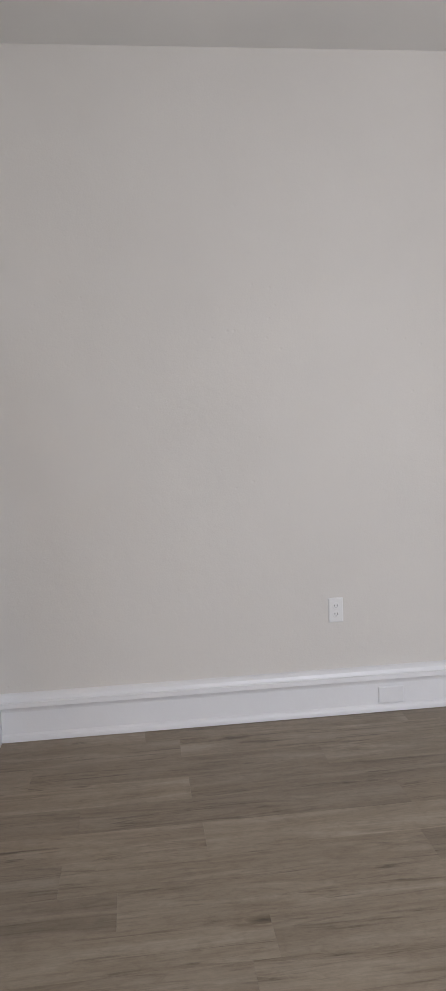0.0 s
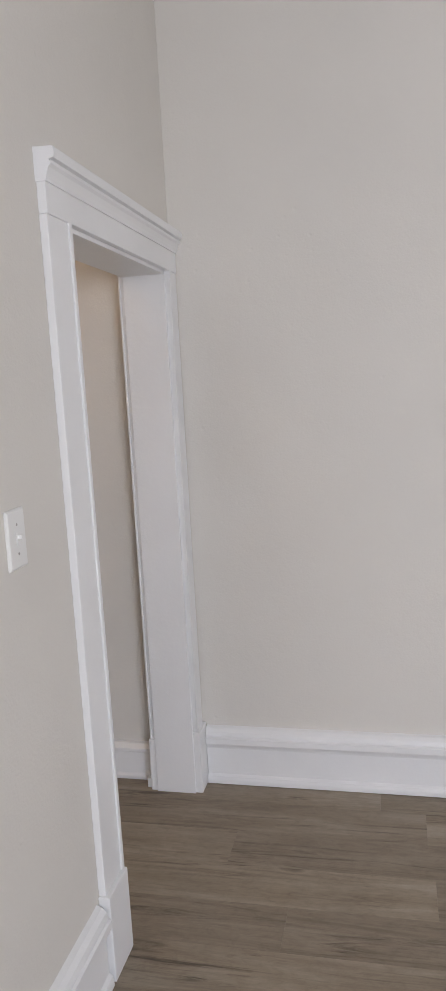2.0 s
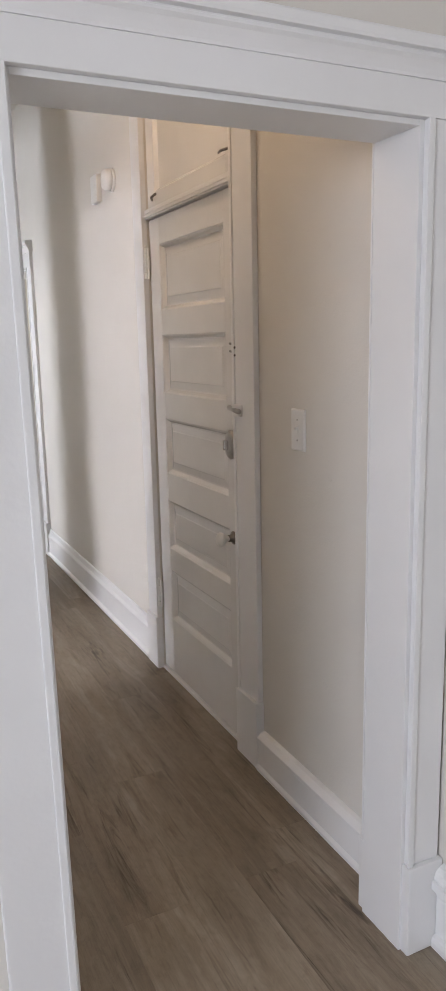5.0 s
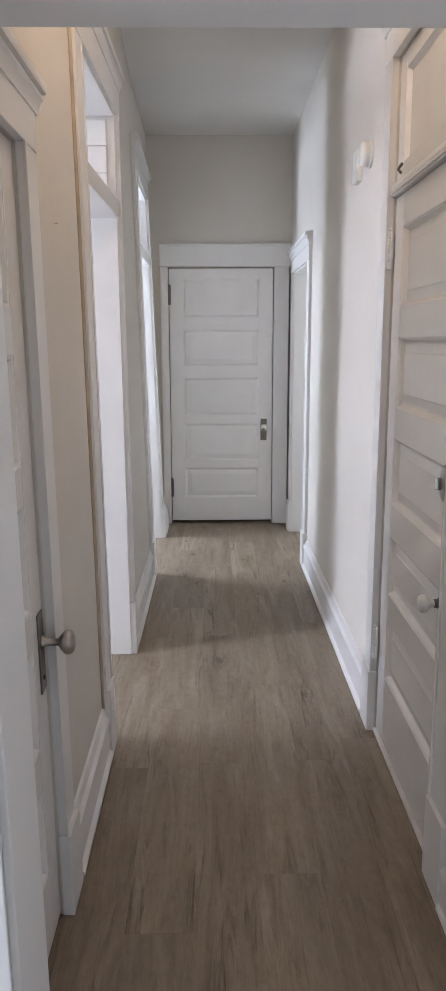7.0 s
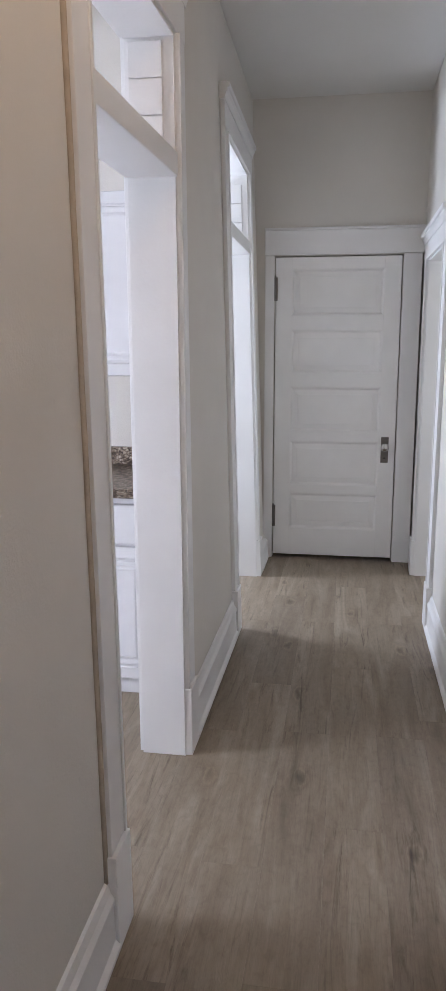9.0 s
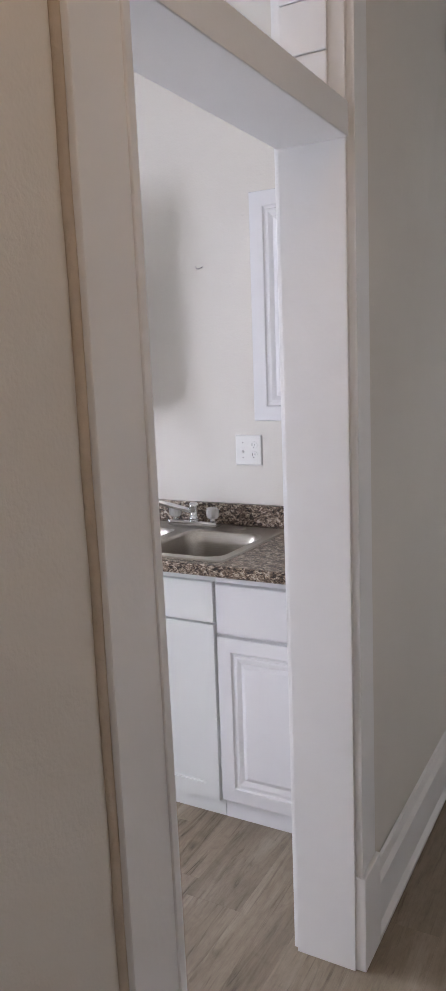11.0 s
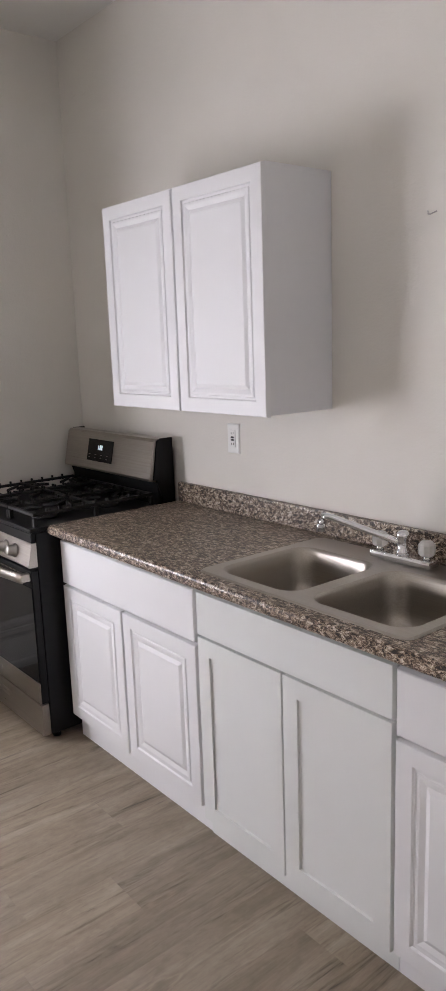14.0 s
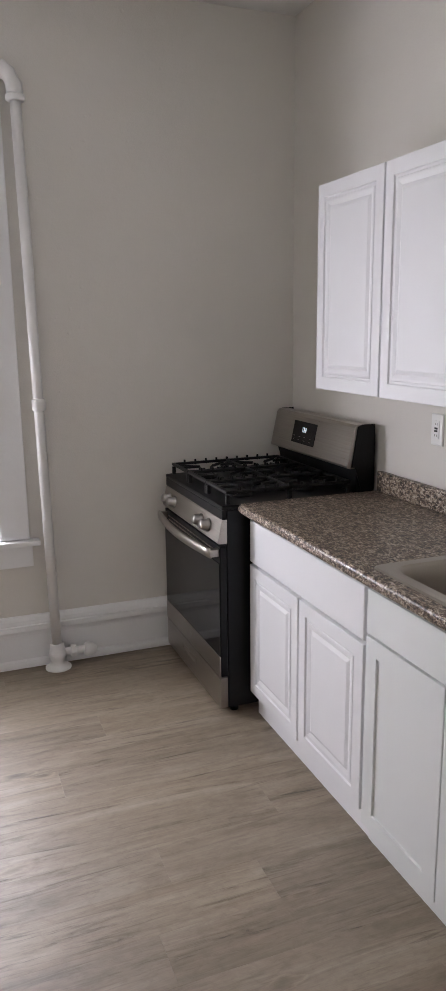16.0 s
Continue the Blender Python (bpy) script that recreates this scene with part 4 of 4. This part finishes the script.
cl = part("clock_panel", sloped_plate(-2.848, -2.623, 0.22, 0.86, -0.004, 0.0025), OVEN_GLASS, bg)
for k, x in enumerate((-2.753, -2.740, -2.724)):
    part("digit", sloped_plate(x, x + (0.004 if k == 0 else 0.009), 0.56, 0.70, 0.0020, 0.0034), DISPLAY, cl)
for i in range(4):
    for j in range(2):
        part("key_mark", sloped_plate(-2.833 + i * 0.053, -2.820 + i * 0.053, 0.31 + j * 0.10, 0.325 + j * 0.10, 0.0020, 0.0032), OLD_METAL, cl)

# ---- plates, detectors and other small things on the walls ----


def wall_plate(name, P, a, z, label, category, kind="toggle", width=0.072, height=0.118, mat=None):
    out = Vector(P(0, 1, 0)) - Vector(P(0, 0, 0))
    t = thing(name, P(a, 0, z), label, category)
    mat = mat or PLATE
    part("cover", plate(P, a - width / 2, a + width / 2, z - height / 2, z + height / 2, [(0, 0.003), (0.004, 0.0065), (0.006, 0.0068)], 0.0002), mat, t)
    if kind == "toggle":
        bm = bmesh.new()
        wbox(bm, P, a - 0.005, 0.006, z - 0.012, a + 0.005, 0.009, z + 0.012, 0.001)
        wbox(bm, P, a - 0.0035, 0.008, z + 0.001, a + 0.0035, 0.018, z + 0.009, 0.001)
        part("toggle", bm, mat, t)
    def socket(c, zz):
        bm = turned([(0.0165, 0.0), (0.0165, 0.0015), (0.015, 0.002)], P(c, 0.0068, zz), out, 20)
        s = part("socket", bm, mat, t)
        for da, h in ((-0.006, 0.009), (0.006, 0.007)):
            bm = bmesh.new()
            wbox(bm, P, c + da - 0.0012, 0.0086, zz - h / 2 + 0.003, c + da + 0.0012, 0.0092, zz + h / 2 + 0.003)
            part("slot", bm, SLOT, s)
        part("slot", turned([(0.0022, 0), (0.0022, 0.0006)], P(c, 0.0086, zz - 0.008), out, 8), SLOT, s)
    if kind == "duplex":
        socket(a, z + 0.0195)
        socket(a, z - 0.0195)
    if kind == "combo":
        socket(a + 0.024, z + 0.0195)
        socket(a + 0.024, z - 0.0195)
        bm = bmesh.new()
        wbox(bm, P, a - 0.029, 0.006, z - 0.012, a - 0.019, 0.009, z + 0.012, 0.001)
        wbox(bm, P, a - 0.0275, 0.008, z - 0.010, a - 0.0205, 0.018, z - 0.001, 0.001)
        part("toggle", bm, mat, t)
    if kind == "gfci":
        bm = bmesh.new()
        wbox(bm, P, a - 0.0165, 0.006, z - 0.034, a + 0.0165, 0.0095, z + 0.034, 0.0015)
        s = part("insert", bm, mat, t)
        for zz in (z + 0.021, z - 0.021):
            for da in (-0.006, 0.006):
                bm = bmesh.new()
                wbox(bm, P, a + da - 0.0012, 0.0093, zz - 0.004, a + da + 0.0012, 0.010, zz + 0.004)
                part("slot", bm, SLOT, s)
        for zz in (z + 0.005, z - 0.005):
            bm = bmesh.new()
            wbox(bm, P, a - 0.009, 0.0093, zz - 0.0035, a + 0.009, 0.0108, zz + 0.0035, 0.0005)
            part("button", bm, SLOT, s)
    if kind in ("toggle", "combo"):
        c = a if kind == "toggle" else a - 0.024
        for zz in (z + 0.03, z - 0.03):
            part("screw", turned([(0.003, 0), (0.003, 0.001), (0.001, 0.0014)], P(c, 0.0066, zz), out, 10), OLD_METAL, t)
    return t


K_NORTH = on_wall("x", 3.66, -1)
wall_plate("light_switch", E_IN, 0.663, 1.208, "white light switch on the hall wall", "light switch", "toggle", 0.075, 0.122)
wall_plate("light_switch", R_NORTH, -0.251, 1.206, "white light switch beside the doorway", "light switch", "toggle", 0.075, 0.122)
wall_plate("outlet", E_IN, -1.563, 0.508, "white duplex outlet above the baseboard", "outlet", "duplex")
wall_plate("switch_outlet_plate", K_NORTH, -0.784, 1.217, "white combined switch and outlet plate", "outlet", "combo", 0.116, 0.122)
wall_plate("gfci_outlet", K_NORTH, -1.899, 1.216, "white outlet below the wall cabinet", "outlet", "gfci", 0.072, 0.118)
BASE_FACE = on_wall("y", EAST - 0.020, -1)
wall_plate("blank_plate", BASE_FACE, -1.82, 0.082, "painted cover plate set in the baseboard", "cover plate", "blank", 0.125, 0.082, TRIM)

t = thing("smoke_detector", (EAST, 2.285, 2.196), "round white smoke detector on the wall", "smoke detector")
part("base", turned([(0.052, 0), (0.052, 0.010), (0.048, 0.012)], (EAST, 2.285, 2.196), (-1, 0, 0), 28), PLATE, t, "", True)
part("cover", turned([(0.048, 0.012), (0.046, 0.032), (0.038, 0.044), (0.020, 0.046), (0.002, 0.046)], (EAST, 2.285, 2.196), (-1, 0, 0), 28), PLATE, t, "", True)
t = thing("alarm_box", (EAST, 2.50, 2.19), "white alarm box on the wall", "alarm")
bm = bmesh.new()
wbox(bm, E_IN, 2.45, 0, 2.13, 2.55, 0.026, 2.255, 0.006)
part("case", bm, PLATE, t)
for k in range(4):
    bm = bmesh.new()
    wbox(bm, E_IN, 2.47, 0.0255, 2.16 + k * 0.015, 2.53, 0.0275, 2.166 + k * 0.015, 0.0008)
    part("grille_bar", bm, PLATE, t)

t = thing("wall_hook", (-0.976, 3.66, 1.940), "small bent nail in the kitchen wall", "nail")
part("wire", tube([(-0.995, 3.657, 1.942), (-0.985, 3.645, 1.932), (-0.975, 3.642, 1.930), (-0.962, 3.655, 1.938)], 0.0022, 6), OLD_METAL, t, "", True)
t = thing("wall_nail", (WEST, 1.30, 1.80), "small dark nail in the hall wall", "nail")
part("wire", tube([(WEST - 0.002, 1.30, 1.80), (WEST + 0.006, 1.31, 1.803)], 0.002, 6), OLD_METAL, t)

t = thing("ceiling_light", (0.52, 1.2, CEIL), "small warm ceiling light with a bare bulb", "ceiling light")
part("base", turned([(0.09, 0), (0.09, -0.02), (0.06, -0.03)], (0.52, 1.2, CEIL), (0, 0, 1), 24), PLATE, t, "", True)
part("lamp_holder", turned([(0.022, -0.07), (0.024, -0.03)], (0.52, 1.2, CEIL), (0, 0, 1), 16), PLATE, t, "", True)
part("bulb", turned([(0.012, -0.072), (0.016, -0.085), (0.03, -0.11), (0.028, -0.135), (0.002, -0.147)], (0.52, 1.2, CEIL), (0, 0, 1), 16), GLASS, t, "", True).visible_shadow = False

# ---- the old hall wall leans west as it rises, more so towards its far end ----


def settle(ob):
    """Lean one mesh of the hall's west wall out of the vertical."""
    for v in ob.data.vertices:
        x, y, z = v.co
        share = min(1.0, max(0.0, (0.9 - x) / 0.8))
        lean = 0.0095 + 0.0015 * max(y, 0.0) + 0.005 * max(0.0, y - 2.2)
        lean *= 1 - 0.75 * math.exp(-((y - 2.62) / 0.25) ** 2)
        v.co.x = x - share * lean * (z - 0.3)


for ob in list(bpy.data.objects):
    root = ob.parent or ob
    root = root.parent or root
    if ob.type != "MESH":
        continue
    name = root.name.split(".")[0]
    if name in ("wall_west_of_hall", "opening_trim", "closet_door_trim", "closet_door", "caulk_line", "doorway_trim", "wall_nail") or \
            (name == "baseboard" and min(abs(v.co.x - WEST) for v in ob.data.vertices) < 0.001):
        settle(ob)

# ---- floor planks ----
floor = thing("floor", (0, 0, 0), "grey-brown wood-look vinyl plank floor", "floor", "", "structure")
PW, PL = 0.178, 1.22


def plank_mesh():
    bm = bmesh.new()
    box(bm, -PW / 2 + 0.0001, -PL / 2 + 0.0001, -0.006, PW / 2 - 0.0001, PL / 2 - 0.0001, 0.0, 0.0004, lambda e: all(v.co.z > -0.001 for v in e.verts))
    me = bpy.data.meshes.new("plank")
    bm.to_mesh(me)
    bm.free()
    me.materials.append(PLANK)
    return me


PLANK_MESH = plank_mesh()
ROOMS = ((-3.6, -4.0, 1.1, 0.12), (-0.1, 0.1, 1.14, 5.4), (-3.15, 0.1, -0.1, 3.2), (-2.0, 3.8, -0.1, 5.4), (1.1, 3.5, 2.6, 5.4))
rng = random.Random(5)
x = -3.75
while x < 2.7:
    y = -4.3 - rng.random() * PL
    while y < 5.6:
        cx, cy = x + PW / 2, y + PL / 2
        if any(cx + PW / 2 > a and cx - PW / 2 < c and cy + PL / 2 > b and cy - PL / 2 < e for a, b, c, e in ROOMS):
            low_end = max(y, 3.42 if cx > 1.09 else -4.05)
            high_end = min(y + PL, 0.16 if cx < -3.16 else 3.70 if cx < -2.0 else 5.46)
            if high_end - low_end > 0.02 and -3.66 < cx < 2.6:
                ob = new("plank", PLANK_MESH)
                ob.parent = floor
                ob.location = (cx, 0.5 * (low_end + high_end), 0)
                ob.scale = (1, (high_end - low_end) / PL, 1)
        y += PL
    x += PW
